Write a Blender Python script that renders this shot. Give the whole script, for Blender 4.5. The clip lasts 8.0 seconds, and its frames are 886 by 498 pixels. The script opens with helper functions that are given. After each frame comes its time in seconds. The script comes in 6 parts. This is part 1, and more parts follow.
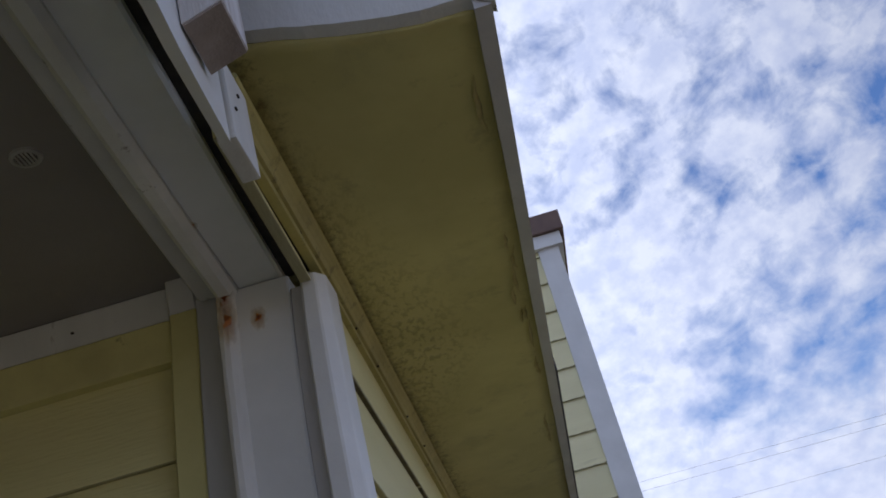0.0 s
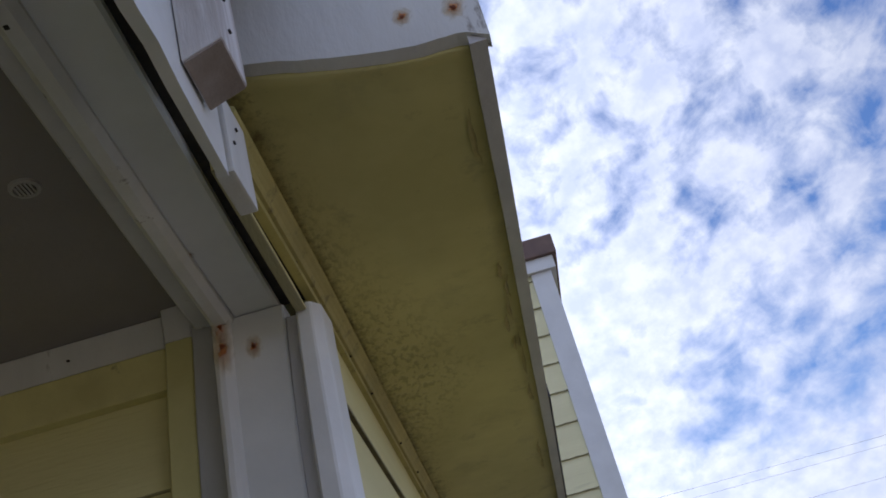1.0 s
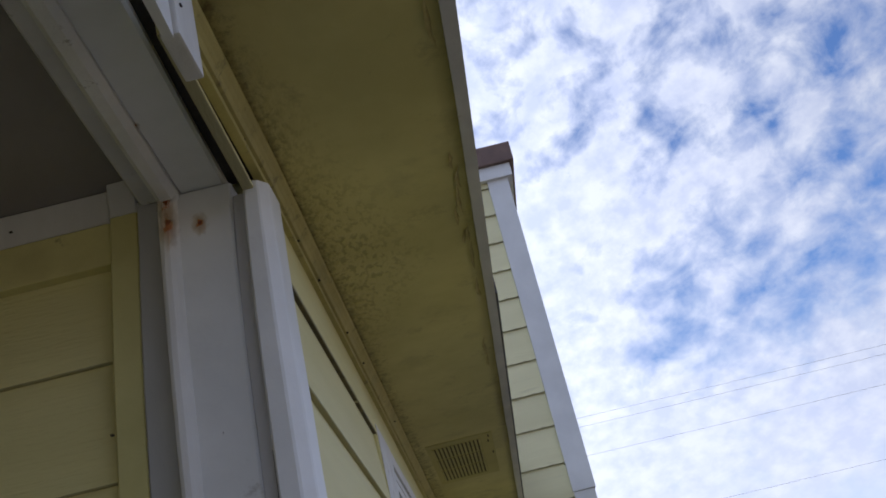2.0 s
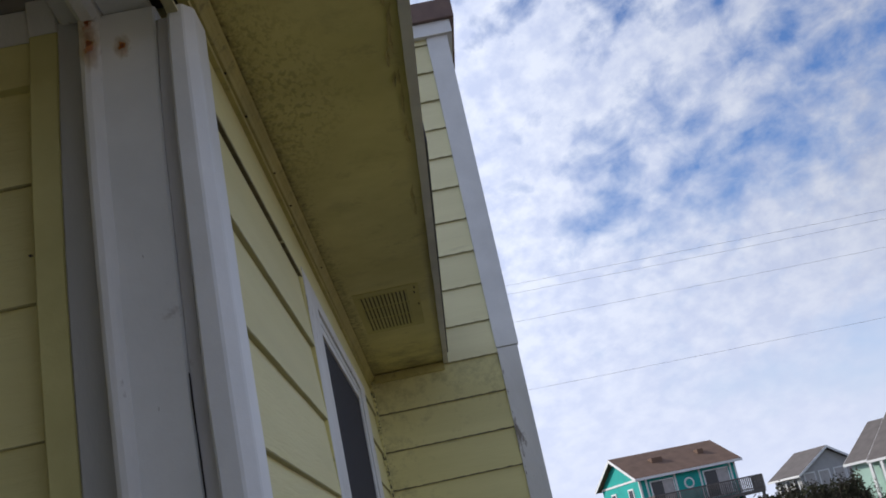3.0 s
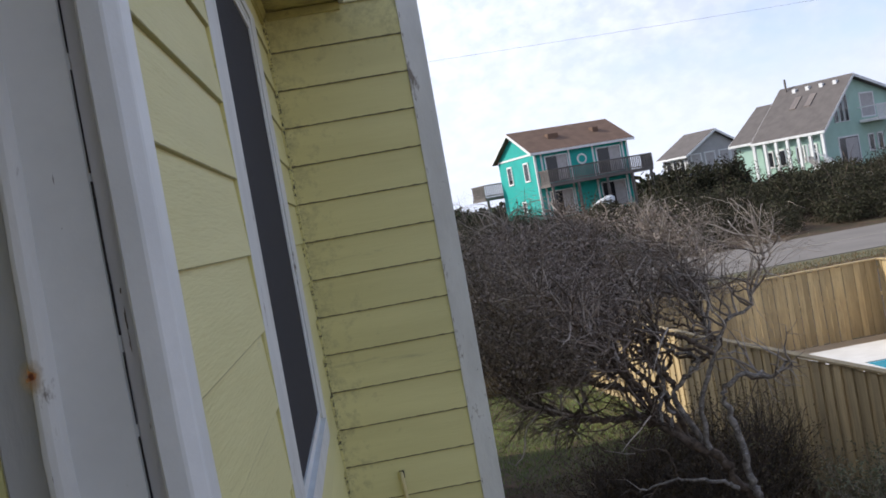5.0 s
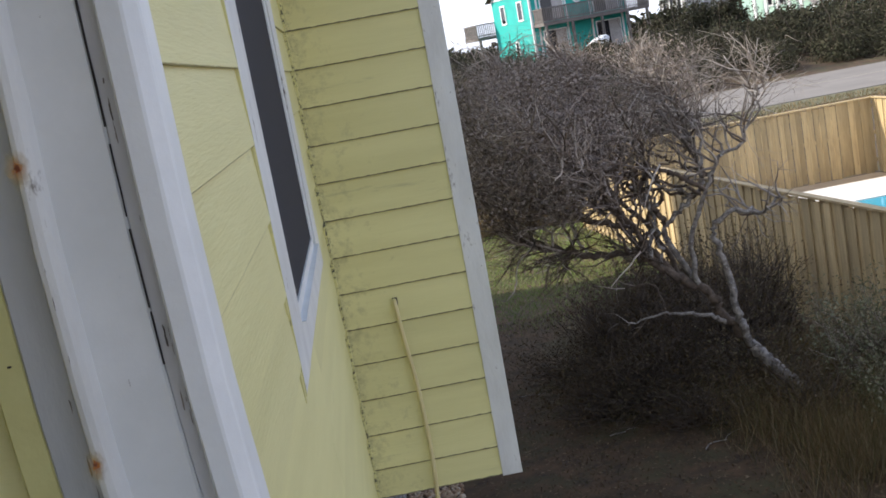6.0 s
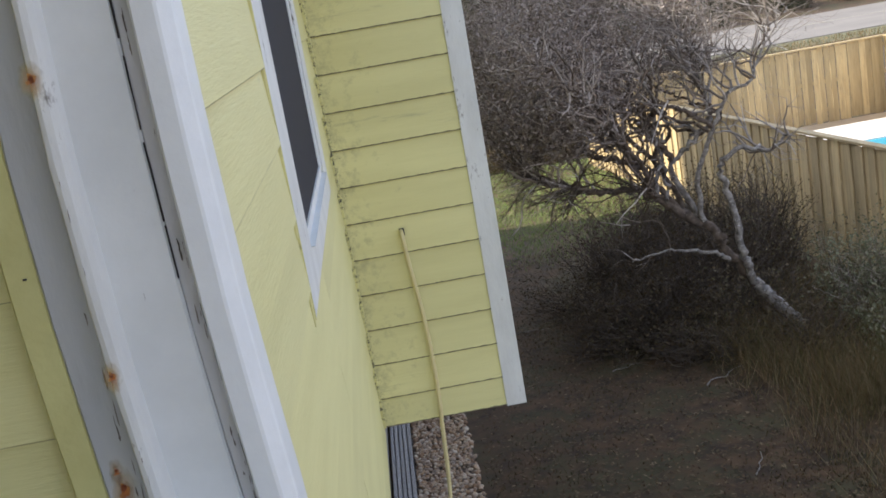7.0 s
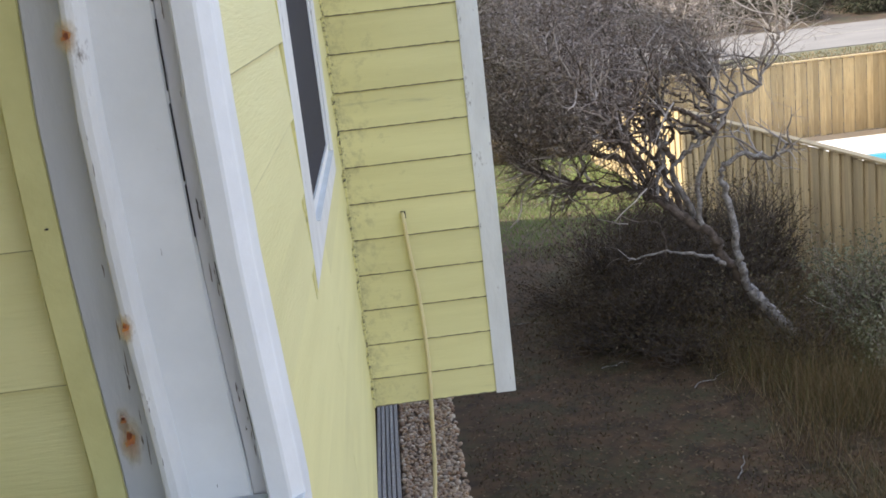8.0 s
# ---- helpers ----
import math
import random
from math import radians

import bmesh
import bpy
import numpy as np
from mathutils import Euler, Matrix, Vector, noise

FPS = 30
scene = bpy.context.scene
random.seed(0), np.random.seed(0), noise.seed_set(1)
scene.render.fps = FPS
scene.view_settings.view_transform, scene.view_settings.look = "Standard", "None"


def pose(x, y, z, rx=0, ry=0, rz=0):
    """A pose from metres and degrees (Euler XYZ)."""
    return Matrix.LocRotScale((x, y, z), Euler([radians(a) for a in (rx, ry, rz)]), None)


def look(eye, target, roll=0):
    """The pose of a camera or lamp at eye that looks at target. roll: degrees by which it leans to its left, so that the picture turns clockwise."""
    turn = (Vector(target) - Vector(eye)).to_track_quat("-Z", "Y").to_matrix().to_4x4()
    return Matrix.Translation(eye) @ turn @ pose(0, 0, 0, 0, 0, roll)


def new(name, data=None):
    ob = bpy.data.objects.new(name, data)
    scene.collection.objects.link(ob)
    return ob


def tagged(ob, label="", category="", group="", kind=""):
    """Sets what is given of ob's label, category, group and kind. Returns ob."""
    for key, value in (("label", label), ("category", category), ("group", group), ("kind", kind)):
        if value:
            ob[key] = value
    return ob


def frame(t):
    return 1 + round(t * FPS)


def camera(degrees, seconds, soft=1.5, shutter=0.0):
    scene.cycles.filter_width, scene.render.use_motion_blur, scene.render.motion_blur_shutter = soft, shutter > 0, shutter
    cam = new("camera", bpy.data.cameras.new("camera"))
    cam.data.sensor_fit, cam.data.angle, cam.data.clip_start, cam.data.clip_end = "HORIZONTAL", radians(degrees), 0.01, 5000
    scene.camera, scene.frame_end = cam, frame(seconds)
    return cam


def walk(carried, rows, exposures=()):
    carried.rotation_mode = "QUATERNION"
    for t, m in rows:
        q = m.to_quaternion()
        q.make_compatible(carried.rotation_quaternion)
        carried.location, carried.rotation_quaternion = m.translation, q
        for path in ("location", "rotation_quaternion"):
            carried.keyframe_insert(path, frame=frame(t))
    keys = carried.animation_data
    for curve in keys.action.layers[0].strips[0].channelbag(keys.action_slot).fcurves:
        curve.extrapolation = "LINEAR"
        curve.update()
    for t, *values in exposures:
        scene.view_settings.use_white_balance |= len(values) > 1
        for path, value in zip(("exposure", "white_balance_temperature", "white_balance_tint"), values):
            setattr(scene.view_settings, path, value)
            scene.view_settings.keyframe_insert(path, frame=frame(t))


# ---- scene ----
cam = camera(44.4, 8.0, soft=1.7)
PATH = [
    (0, (0.216, 0.407, 4.886), (0.172, 2.174, 5.822), -15.7),
    (0.5, (0.211, 0.388, 4.896), (0.168, 2.117, 5.899), -17.0),
    (1, (0.217, 0.39, 4.89), (0.197, 2.141, 5.856), -15.9),
    (1.2, (0.215, 0.39, 4.886), (0.204, 2.151, 5.833), -14.8),
    (2.3, (0.224, 0.418, 4.844), (0.248, 2.279, 5.577), -13.6),
    (2.5, (0.225, 0.424, 4.838), (0.266, 2.305, 5.517), -12.9),
    (3, (0.23, 0.41, 4.813), (0.3, 2.33, 5.37), -12.3),
    (3.5, (0.242, 0.413, 4.787), (0.33, 2.362, 5.226), -12.6),
    (4, (0.236, 0.42, 4.762), (0.334, 2.395, 5.062), -10.6),
    (4.5, (0.242, 0.441, 4.724), (0.361, 2.433, 4.86), -10.5),
    (5, (0.246, 0.425, 4.689), (0.377, 2.42, 4.631), -10.1),
    (5.2, (0.239, 0.455, 4.677), (0.368, 2.447, 4.552), -10.5),
    (6.3, (0.236, 0.422, 4.615), (0.317, 2.379, 4.211), -10.4),
    (6.5, (0.231, 0.417, 4.61), (0.305, 2.368, 4.175), -10.4),
    (7, (0.222, 0.43, 4.608), (0.285, 2.377, 4.154), -10.0),
    (7.5, (0.222, 0.427, 4.611), (0.292, 2.375, 4.164), -9.1),
    (8, (0.204, 0.378, 4.604), (0.271, 2.32, 4.13), -6.5),
]
EXPOSURES = [(0, 0.15, 6100, 14), (0.5, 0.33, 6100, 14), (1.2, 0.39, 6150, 14), (2.5, 0.22, 6250, 12), (3.5, 0.02, 6350, 11), (4.2, -0.04, 6350, 11), (4.7, 0.24, 6400, 11), (5.2, 0.65, 6500, 10), (6.3, 1.29, 6700, 9), (7.0, 1.54, 6720, 8), (8, 1.78, 6720, 8)]
walk(cam, [(t, look(eye, target, roll)) for t, eye, target, roll in PATH], EXPOSURES)

# ---- world and sun ----
SUN_ROT, SUN_EL = 284.0, 32.0
world = bpy.data.worlds.new("sky")
scene.world = world
world.use_nodes = True
wn, wl = world.node_tree.nodes, world.node_tree.links
wn.clear()


def node(tree_nodes, kind, **kw):
    n = tree_nodes.new(kind)
    for k, v in kw.items():
        n.inputs[k].default_value = v
    return n


sky = wn.new("ShaderNodeTexSky")
sky.sky_type, sky.sun_disc = "NISHITA", False
sky.sun_elevation, sky.sun_rotation = radians(SUN_EL), radians(SUN_ROT)
coord = wn.new("ShaderNodeTexCoord")
sep = wn.new("ShaderNodeSeparateXYZ")
wl.new(coord.outputs["Generated"], sep.inputs[0])
lift = wn.new("ShaderNodeMath")
lift.operation, lift.inputs[1].default_value = "ADD", 0.62
wl.new(sep.outputs["Z"], lift.inputs[0])
floor_z = wn.new("ShaderNodeMath")
floor_z.operation, floor_z.inputs[1].default_value = "MAXIMUM", 0.08
wl.new(lift.outputs[0], floor_z.inputs[0])
plane = wn.new("ShaderNodeVectorMath")
plane.operation = "DIVIDE"
spread = wn.new("ShaderNodeCombineXYZ")
for axis in "XYZ":
    wl.new(floor_z.outputs[0], spread.inputs[axis])
wl.new(coord.outputs["Generated"], plane.inputs[0])
wl.new(spread.outputs[0], plane.inputs[1])
turn = wn.new("ShaderNodeMapping")
turn.inputs["Rotation"].default_value = (0, 0, radians(28))
turn.inputs["Scale"].default_value = (1.25, 1.05, 1.0)
turn.inputs["Location"].default_value = (3.7, 1.3, 0.4)
wl.new(plane.outputs[0], turn.inputs["Vector"])
puffs = node(wn, "ShaderNodeTexNoise", Scale=18.0, Detail=10.0, Roughness=0.56, Distortion=0.2)
wl.new(turn.outputs[0], puffs.inputs["Vector"])
banks = node(wn, "ShaderNodeTexNoise", Scale=3.0, Detail=4.0, Roughness=0.5)
wl.new(turn.outputs[0], banks.inputs["Vector"])
both = wn.new("ShaderNodeMix")
mix_by = wn.new("ShaderNodeMapRange")
for key, value in (("From Min", 0.12), ("From Max", 0.5), ("To Min", 0.8), ("To Max", 0.34)):
    mix_by.inputs[key].default_value = value
wl.new(sep.outputs["Z"], mix_by.inputs["Value"])
wl.new(mix_by.outputs[0], both.inputs["Factor"])
wl.new(puffs.outputs["Fac"], both.inputs["A"])
wl.new(banks.outputs["Fac"], both.inputs["B"])
cover = wn.new("ShaderNodeValToRGB")
cover.color_ramp.elements[0].position, cover.color_ramp.elements[1].position = 0.348, 0.51
high = wn.new("ShaderNodeMapRange")
for key, value in (("From Min", 0.05), ("From Max", 0.75), ("To Min", 0.035), ("To Max", -0.08)):
    high.inputs[key].default_value = value
wl.new(sep.outputs["Z"], high.inputs["Value"])
drift = wn.new("ShaderNodeMath")
wl.new(both.outputs["Result"], drift.inputs[0])
wl.new(high.outputs[0], drift.inputs[1])
heavier = wn.new("ShaderNodeMath")
wl.new(drift.outputs[0], heavier.inputs[0])
wl.new(heavier.outputs[0], cover.inputs["Fac"])
shade = wn.new("ShaderNodeValToRGB")
shade.color_ramp.elements[0].position, shade.color_ramp.elements[1].position = 0.36, 0.64
shade.color_ramp.elements[0].color = (6.0, 6.7, 8.7, 1)
shade.color_ramp.elements[1].color = (8.1, 8.6, 9.8, 1)
billow = node(wn, "ShaderNodeTexNoise", Scale=31.0, Detail=6.0, Roughness=0.55)
wl.new(turn.outputs[0], billow.inputs["Vector"])
wl.new(billow.outputs["Fac"], shade.inputs["Fac"])
# the cloud sheet is thicker and brighter towards the sun's side
toward = wn.new("ShaderNodeVectorMath")
toward.operation = "DOT_PRODUCT"
toward.inputs[1].default_value = (-0.97, 0.24, 0.0)
wl.new(coord.outputs["Generated"], toward.inputs[0])
glow = wn.new("ShaderNodeMapRange")
for key, value in (("From Min", -0.28), ("From Max", 0.20), ("To Min", 0.57), ("To Max", 1.06)):
    glow.inputs[key].default_value = value
wl.new(toward.outputs["Value"], glow.inputs["Value"])
thick = wn.new("ShaderNodeMapRange")
for key, value in (("From Min", -0.25), ("From Max", 0.22), ("To Min", -0.012), ("To Max", 0.045)):
    thick.inputs[key].default_value = value
wl.new(toward.outputs["Value"], thick.inputs["Value"])
wl.new(thick.outputs[0], heavier.inputs[1])
lit = wn.new("ShaderNodeMix")
lit.data_type, lit.blend_type = "RGBA", "MULTIPLY"
lit.inputs["Factor"].default_value = 1.0
wl.new(shade.outputs["Color"], lit.inputs["A"])
wl.new(glow.outputs[0], lit.inputs["B"])
mixed = wn.new("ShaderNodeMix")
mixed.data_type = "RGBA"
wl.new(cover.outputs["Color"], mixed.inputs["Factor"])
deep = wn.new("ShaderNodeMix")
deep.data_type, deep.blend_type = "RGBA", "MULTIPLY"
deep.inputs["Factor"].default_value = 1.0
deep.inputs["B"].default_value = (0.74, 0.96, 1.36, 1)
wl.new(sky.outputs["Color"], deep.inputs["A"])
wl.new(deep.outputs["Result"], mixed.inputs["A"])
wl.new(lit.outputs["Result"], mixed.inputs["B"])
low = wn.new("ShaderNodeMapRange")
for key, value in (("From Min", 0.0), ("From Max", 0.26), ("To Min", 0.9), ("To Max", 0.0)):
    low.inputs[key].default_value = value
wl.new(sep.outputs["Z"], low.inputs["Value"])
haze = wn.new("ShaderNodeMix")
haze.data_type = "RGBA"
haze.inputs["B"].default_value = (6.9, 7.4, 8.9, 1)
wl.new(low.outputs[0], haze.inputs["Factor"])
wl.new(mixed.outputs["Result"], haze.inputs["A"])
back = node(wn, "ShaderNodeBackground", Strength=0.1)
wl.new(haze.outputs["Result"], back.inputs["Color"])
wl.new(back.outputs[0], wn.new("ShaderNodeOutputWorld").inputs["Surface"])

sun_lamp = bpy.data.lights.new("sun", "SUN")
sun_lamp.energy, sun_lamp.angle, sun_lamp.color = 2.9, radians(2.5), (1.0, 0.94, 0.84)
sun = new("sun", sun_lamp)
a, e = radians(SUN_ROT), radians(SUN_EL)
sun_way = Vector((math.sin(a) * math.cos(e), math.cos(a) * math.cos(e), math.sin(e)))
sun.matrix_world = look(sun_way * 50, (0, 0, 0))


# ---- materials ----
def surface(name, base, other=None, scale=6.0, rough=0.6, grain=0.0, grain_scale=40.0, stretch=(1, 1, 1), dirt=None, dirt_scale=3.0,
            dirt_from=0.6, dirt_to=0.7, vary=0.0, metallic=0.0, local=True, spec=0.5):
    """A painted or natural surface: two tones, a fine relief, blotches of dirt, and a tone for each object."""
    m = bpy.data.materials.new(name)
    m.use_nodes = True
    n, l = m.node_tree.nodes, m.node_tree.links
    b = n["Principled BSDF"]
    b.inputs["Roughness"].default_value, b.inputs["Metallic"].default_value = rough, metallic
    b.inputs["Specular IOR Level"].default_value = spec
    where = n.new("ShaderNodeTexCoord")
    at = n.new("ShaderNodeMapping")
    at.inputs["Scale"].default_value = stretch
    if local:
        info = n.new("ShaderNodeObjectInfo")
        shift = n.new("ShaderNodeVectorMath")
        shift.operation = "MULTIPLY_ADD"
        shift.inputs[1].default_value = (37, 17, 29)
        l.new(info.outputs["Random"], shift.inputs[0])
        l.new(where.outputs["Object"], shift.inputs[2])
        l.new(shift.outputs[0], at.inputs["Vector"])
    else:
        geo = n.new("ShaderNodeNewGeometry")
        l.new(geo.outputs["Position"], at.inputs["Vector"])
    tone = node(n, "ShaderNodeTexNoise", Scale=scale, Detail=6.0, Roughness=0.6)
    l.new(at.outputs[0], tone.inputs["Vector"])
    ramp = n.new("ShaderNodeValToRGB")
    ramp.color_ramp.elements[0].position, ramp.color_ramp.elements[1].position = 0.35, 0.65
    ramp.color_ramp.elements[0].color = (*(other or [c * 0.86 for c in base]), 1)
    ramp.color_ramp.elements[1].color = (*base, 1)
    l.new(tone.outputs["Fac"], ramp.inputs["Fac"])
    out = ramp.outputs["Color"]
    if vary:
        info2 = n.new("ShaderNodeObjectInfo")
        hsv = n.new("ShaderNodeHueSaturation")
        rng = n.new("ShaderNodeMapRange")
        rng.inputs["To Min"].default_value, rng.inputs["To Max"].default_value = 1 - vary, 1 + vary
        l.new(info2.outputs["Random"], rng.inputs["Value"])
        l.new(rng.outputs[0], hsv.inputs["Value"])
        l.new(out, hsv.inputs["Color"])
        out = hsv.outputs["Color"]
    if dirt:
        spots = node(n, "ShaderNodeTexNoise", Scale=dirt_scale, Detail=8.0, Roughness=0.7)
        l.new(at.outputs[0], spots.inputs["Vector"])
        edge = n.new("ShaderNodeMapRange")
        edge.inputs["From Min"].default_value, edge.inputs["From Max"].default_value = dirt_from, dirt_to
        l.new(spots.outputs["Fac"], edge.inputs["Value"])
        over = n.new("ShaderNodeMix")
        over.data_type = "RGBA"
        l.new(edge.outputs[0], over.inputs["Factor"])
        l.new(out, over.inputs["A"])
        over.inputs["B"].default_value = (*dirt, 1)
        out = over.outputs["Result"]
    l.new(out, b.inputs["Base Color"])
    if grain:
        fine = node(n, "ShaderNodeTexNoise", Scale=grain_scale, Detail=5.0, Roughness=0.65)
        l.new(at.outputs[0], fine.inputs["Vector"])
        bump = node(n, "ShaderNodeBump", Strength=grain, Distance=0.004)
        l.new(fine.outputs["Fac"], bump.inputs["Height"])
        l.new(bump.outputs[0], b.inputs["Normal"])
    return m


def mottled(m, colour, scale, low, high, reach=None):
    """Lays speckles on a surface: mildew, and on the chase also painted soffit shade; reach = (axis, none at, most at)
    keeps them to one side.
    """
    n, l = m.node_tree.nodes, m.node_tree.links
    b = n["Principled BSDF"]
    old = b.inputs["Base Color"].links[0].from_socket
    geo = n.new("ShaderNodeNewGeometry")
    spots = node(n, "ShaderNodeTexNoise", Scale=scale, Detail=7.0, Roughness=0.75)
    l.new(geo.outputs["Position"], spots.inputs["Vector"])
    value = spots.outputs["Fac"]
    if reach:
        s = n.new("ShaderNodeSeparateXYZ")
        l.new(geo.outputs["Position"], s.inputs[0])
        far = n.new("ShaderNodeMapRange")
        far.inputs["From Min"].default_value, far.inputs["From Max"].default_value = reach[1], reach[2]
        far.inputs["To Min"].default_value, far.inputs["To Max"].default_value = -0.22, 0.06
        l.new(s.outputs[reach[0]], far.inputs["Value"])
        add = n.new("ShaderNodeMath")
        l.new(value, add.inputs[0])
        l.new(far.outputs[0], add.inputs[1])
        value = add.outputs[0]
    edge = n.new("ShaderNodeMapRange")
    edge.inputs["From Min"].default_value, edge.inputs["From Max"].default_value = low, high
    l.new(value, edge.inputs["Value"])
    over = n.new("ShaderNodeMix")
    over.data_type = "RGBA"
    l.new(edge.outputs[0], over.inputs["Factor"])
    l.new(old, over.inputs["A"])
    over.inputs["B"].default_value = (*colour, 1)
    l.new(over.outputs["Result"], b.inputs["Base Color"])
    return m


YELLOW = (0.72, 0.68, 0.33)
SIDING = surface("yellow_siding_paint", YELLOW, (0.67, 0.63, 0.292), 5, 0.58, 0.6, 70, (0.22, 1, 2.5), (0.42, 0.40, 0.20), 5, 0.66, 0.8, 0.035)
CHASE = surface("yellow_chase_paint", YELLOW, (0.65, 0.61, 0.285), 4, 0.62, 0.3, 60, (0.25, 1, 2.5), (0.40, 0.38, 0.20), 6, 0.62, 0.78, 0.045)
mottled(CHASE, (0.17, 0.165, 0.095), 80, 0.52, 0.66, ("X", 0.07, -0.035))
# Lighter copy for boards above the eave: stronger sky light put into the paint.
CHASE_LIT = CHASE.copy()
CHASE_LIT.name = "yellow_upper_chase_paint"
for element, colour in zip(next(n for n in CHASE_LIT.node_tree.nodes if n.type == "VALTORGB").color_ramp.elements, ((0.74, 0.71, 0.42, 1), (0.82, 0.79, 0.48, 1))):
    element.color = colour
# Blotches towards corner and soffit: mildew, with the soffit's shade painted in.
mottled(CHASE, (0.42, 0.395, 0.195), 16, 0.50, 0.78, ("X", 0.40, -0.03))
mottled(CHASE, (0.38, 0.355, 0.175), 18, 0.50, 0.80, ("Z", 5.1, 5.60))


def lap_shade_line(m, colour, height):
    """Paints the shadow line under each lap, with some dirt, along the board's lower edge."""
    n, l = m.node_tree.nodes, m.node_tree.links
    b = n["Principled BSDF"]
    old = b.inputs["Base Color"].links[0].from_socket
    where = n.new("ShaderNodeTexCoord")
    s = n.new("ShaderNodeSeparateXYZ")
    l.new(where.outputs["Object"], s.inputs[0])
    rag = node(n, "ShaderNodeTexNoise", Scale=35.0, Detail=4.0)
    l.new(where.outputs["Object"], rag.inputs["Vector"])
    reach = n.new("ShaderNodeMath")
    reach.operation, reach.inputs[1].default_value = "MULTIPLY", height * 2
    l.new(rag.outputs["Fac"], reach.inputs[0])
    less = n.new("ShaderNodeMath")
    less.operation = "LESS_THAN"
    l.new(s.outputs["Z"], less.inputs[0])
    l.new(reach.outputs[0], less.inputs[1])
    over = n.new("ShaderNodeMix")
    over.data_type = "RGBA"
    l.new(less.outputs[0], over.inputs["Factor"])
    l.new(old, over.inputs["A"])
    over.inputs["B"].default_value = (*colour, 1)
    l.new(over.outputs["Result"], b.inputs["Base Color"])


def embossed(m, strength):
    """Arched wood grain pressed into the boards, clear in places and worn smooth in others."""
    n, l = m.node_tree.nodes, m.node_tree.links
    b = n["Principled BSDF"]
    where = n.new("ShaderNodeTexCoord")
    info = n.new("ShaderNodeObjectInfo")
    shift = n.new("ShaderNodeVectorMath")
    shift.operation = "MULTIPLY_ADD"
    shift.inputs[1].default_value = (13, 0, 0.4)
    l.new(info.outputs["Random"], shift.inputs[0])
    l.new(where.outputs["Object"], shift.inputs[2])
    at = n.new("ShaderNodeMapping")
    at.inputs["Scale"].default_value = (0.12, 1, 1)
    l.new(shift.outputs[0], at.inputs["Vector"])
    wave = n.new("ShaderNodeTexWave")
    wave.wave_type, wave.bands_direction = "BANDS", "Z"
    for key, value in (("Scale", 22.0), ("Distortion", 9.0), ("Detail", 2.0), ("Detail Scale", 2.2), ("Detail Roughness", 0.55)):
        wave.inputs[key].default_value = value
    l.new(at.outputs[0], wave.inputs["Vector"])
    worn = node(n, "ShaderNodeTexNoise", Scale=3.2, Detail=2.0)
    l.new(shift.outputs[0], worn.inputs["Vector"])
    keep = n.new("ShaderNodeMapRange")
    keep.inputs["From Min"].default_value, keep.inputs["From Max"].default_value = 0.52, 0.64
    keep.inputs["To Max"].default_value = strength
    l.new(worn.outputs["Fac"], keep.inputs["Value"])
    bump = node(n, "ShaderNodeBump", Distance=0.0016)
    l.new(keep.outputs[0], bump.inputs["Strength"])
    l.new(wave.outputs["Fac"], bump.inputs["Height"])
    l.new(b.inputs["Normal"].links[0].from_socket, bump.inputs["Normal"])
    l.new(bump.outputs[0], b.inputs["Normal"])


embossed(SIDING, 0.19)
lap_shade_line(SIDING, (0.36, 0.34, 0.18), 0.0015)
lap_shade_line(CHASE_LIT, (0.30, 0.28, 0.14), 0.004)
lap_shade_line(CHASE, (0.15, 0.135, 0.075), 0.0046)
TRIM_YELLOW = surface("yellow_trim_paint", (0.70, 0.66, 0.29), (0.58, 0.54, 0.24), 9, 0.6, 0.3, 45, dirt=(0.16, 0.15, 0.09), dirt_scale=22, dirt_from=0.62, dirt_to=0.74)
# Darker copy of the trim yellow: the porch corner's shade put into the paint.
TRIM_SHADED = surface("shaded_yellow_trim_paint", (0.63, 0.60, 0.265), (0.55, 0.52, 0.22), 9, 0.6, 0.3, 45)
SOFFIT_PLAIN = surface("yellow_vent_paint", (0.50, 0.45, 0.15), (0.42, 0.38, 0.12), 6, 0.55, 0.1, 60, local=False)
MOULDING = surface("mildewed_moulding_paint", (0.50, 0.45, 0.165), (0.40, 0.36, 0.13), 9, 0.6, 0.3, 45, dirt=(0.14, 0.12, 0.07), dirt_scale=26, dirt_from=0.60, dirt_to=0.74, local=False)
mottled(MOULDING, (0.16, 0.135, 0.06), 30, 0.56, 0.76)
SOFFIT = surface("yellow_soffit_paint", (0.62, 0.565, 0.22), (0.50, 0.455, 0.165), 4, 0.5, 0.0, dirt=(0.30, 0.27, 0.12), dirt_scale=3, dirt_from=0.55, dirt_to=0.8, local=False)
WHITE = surface("white_trim_paint", (0.765, 0.79, 0.78), (0.685, 0.71, 0.70), 7, 0.45, 0.15, 50, dirt=(0.33, 0.32, 0.29), dirt_scale=9, dirt_from=0.68, dirt_to=0.8, local=False)
WHITE_WORN = surface("worn_white_paint", (0.73, 0.745, 0.72), (0.61, 0.62, 0.595), 8, 0.55, 0.5, 35, (1, 1, 0.35), (0.24, 0.22, 0.19), 16, 0.60, 0.66, local=False)
GREY_TRIM = surface("weathered_grey_paint", (0.60, 0.605, 0.61), (0.50, 0.505, 0.51), 9, 0.5, 0.35, 60, (1, 1, 0.3), (0.24, 0.22, 0.19), 26, 0.64, 0.74, local=False)
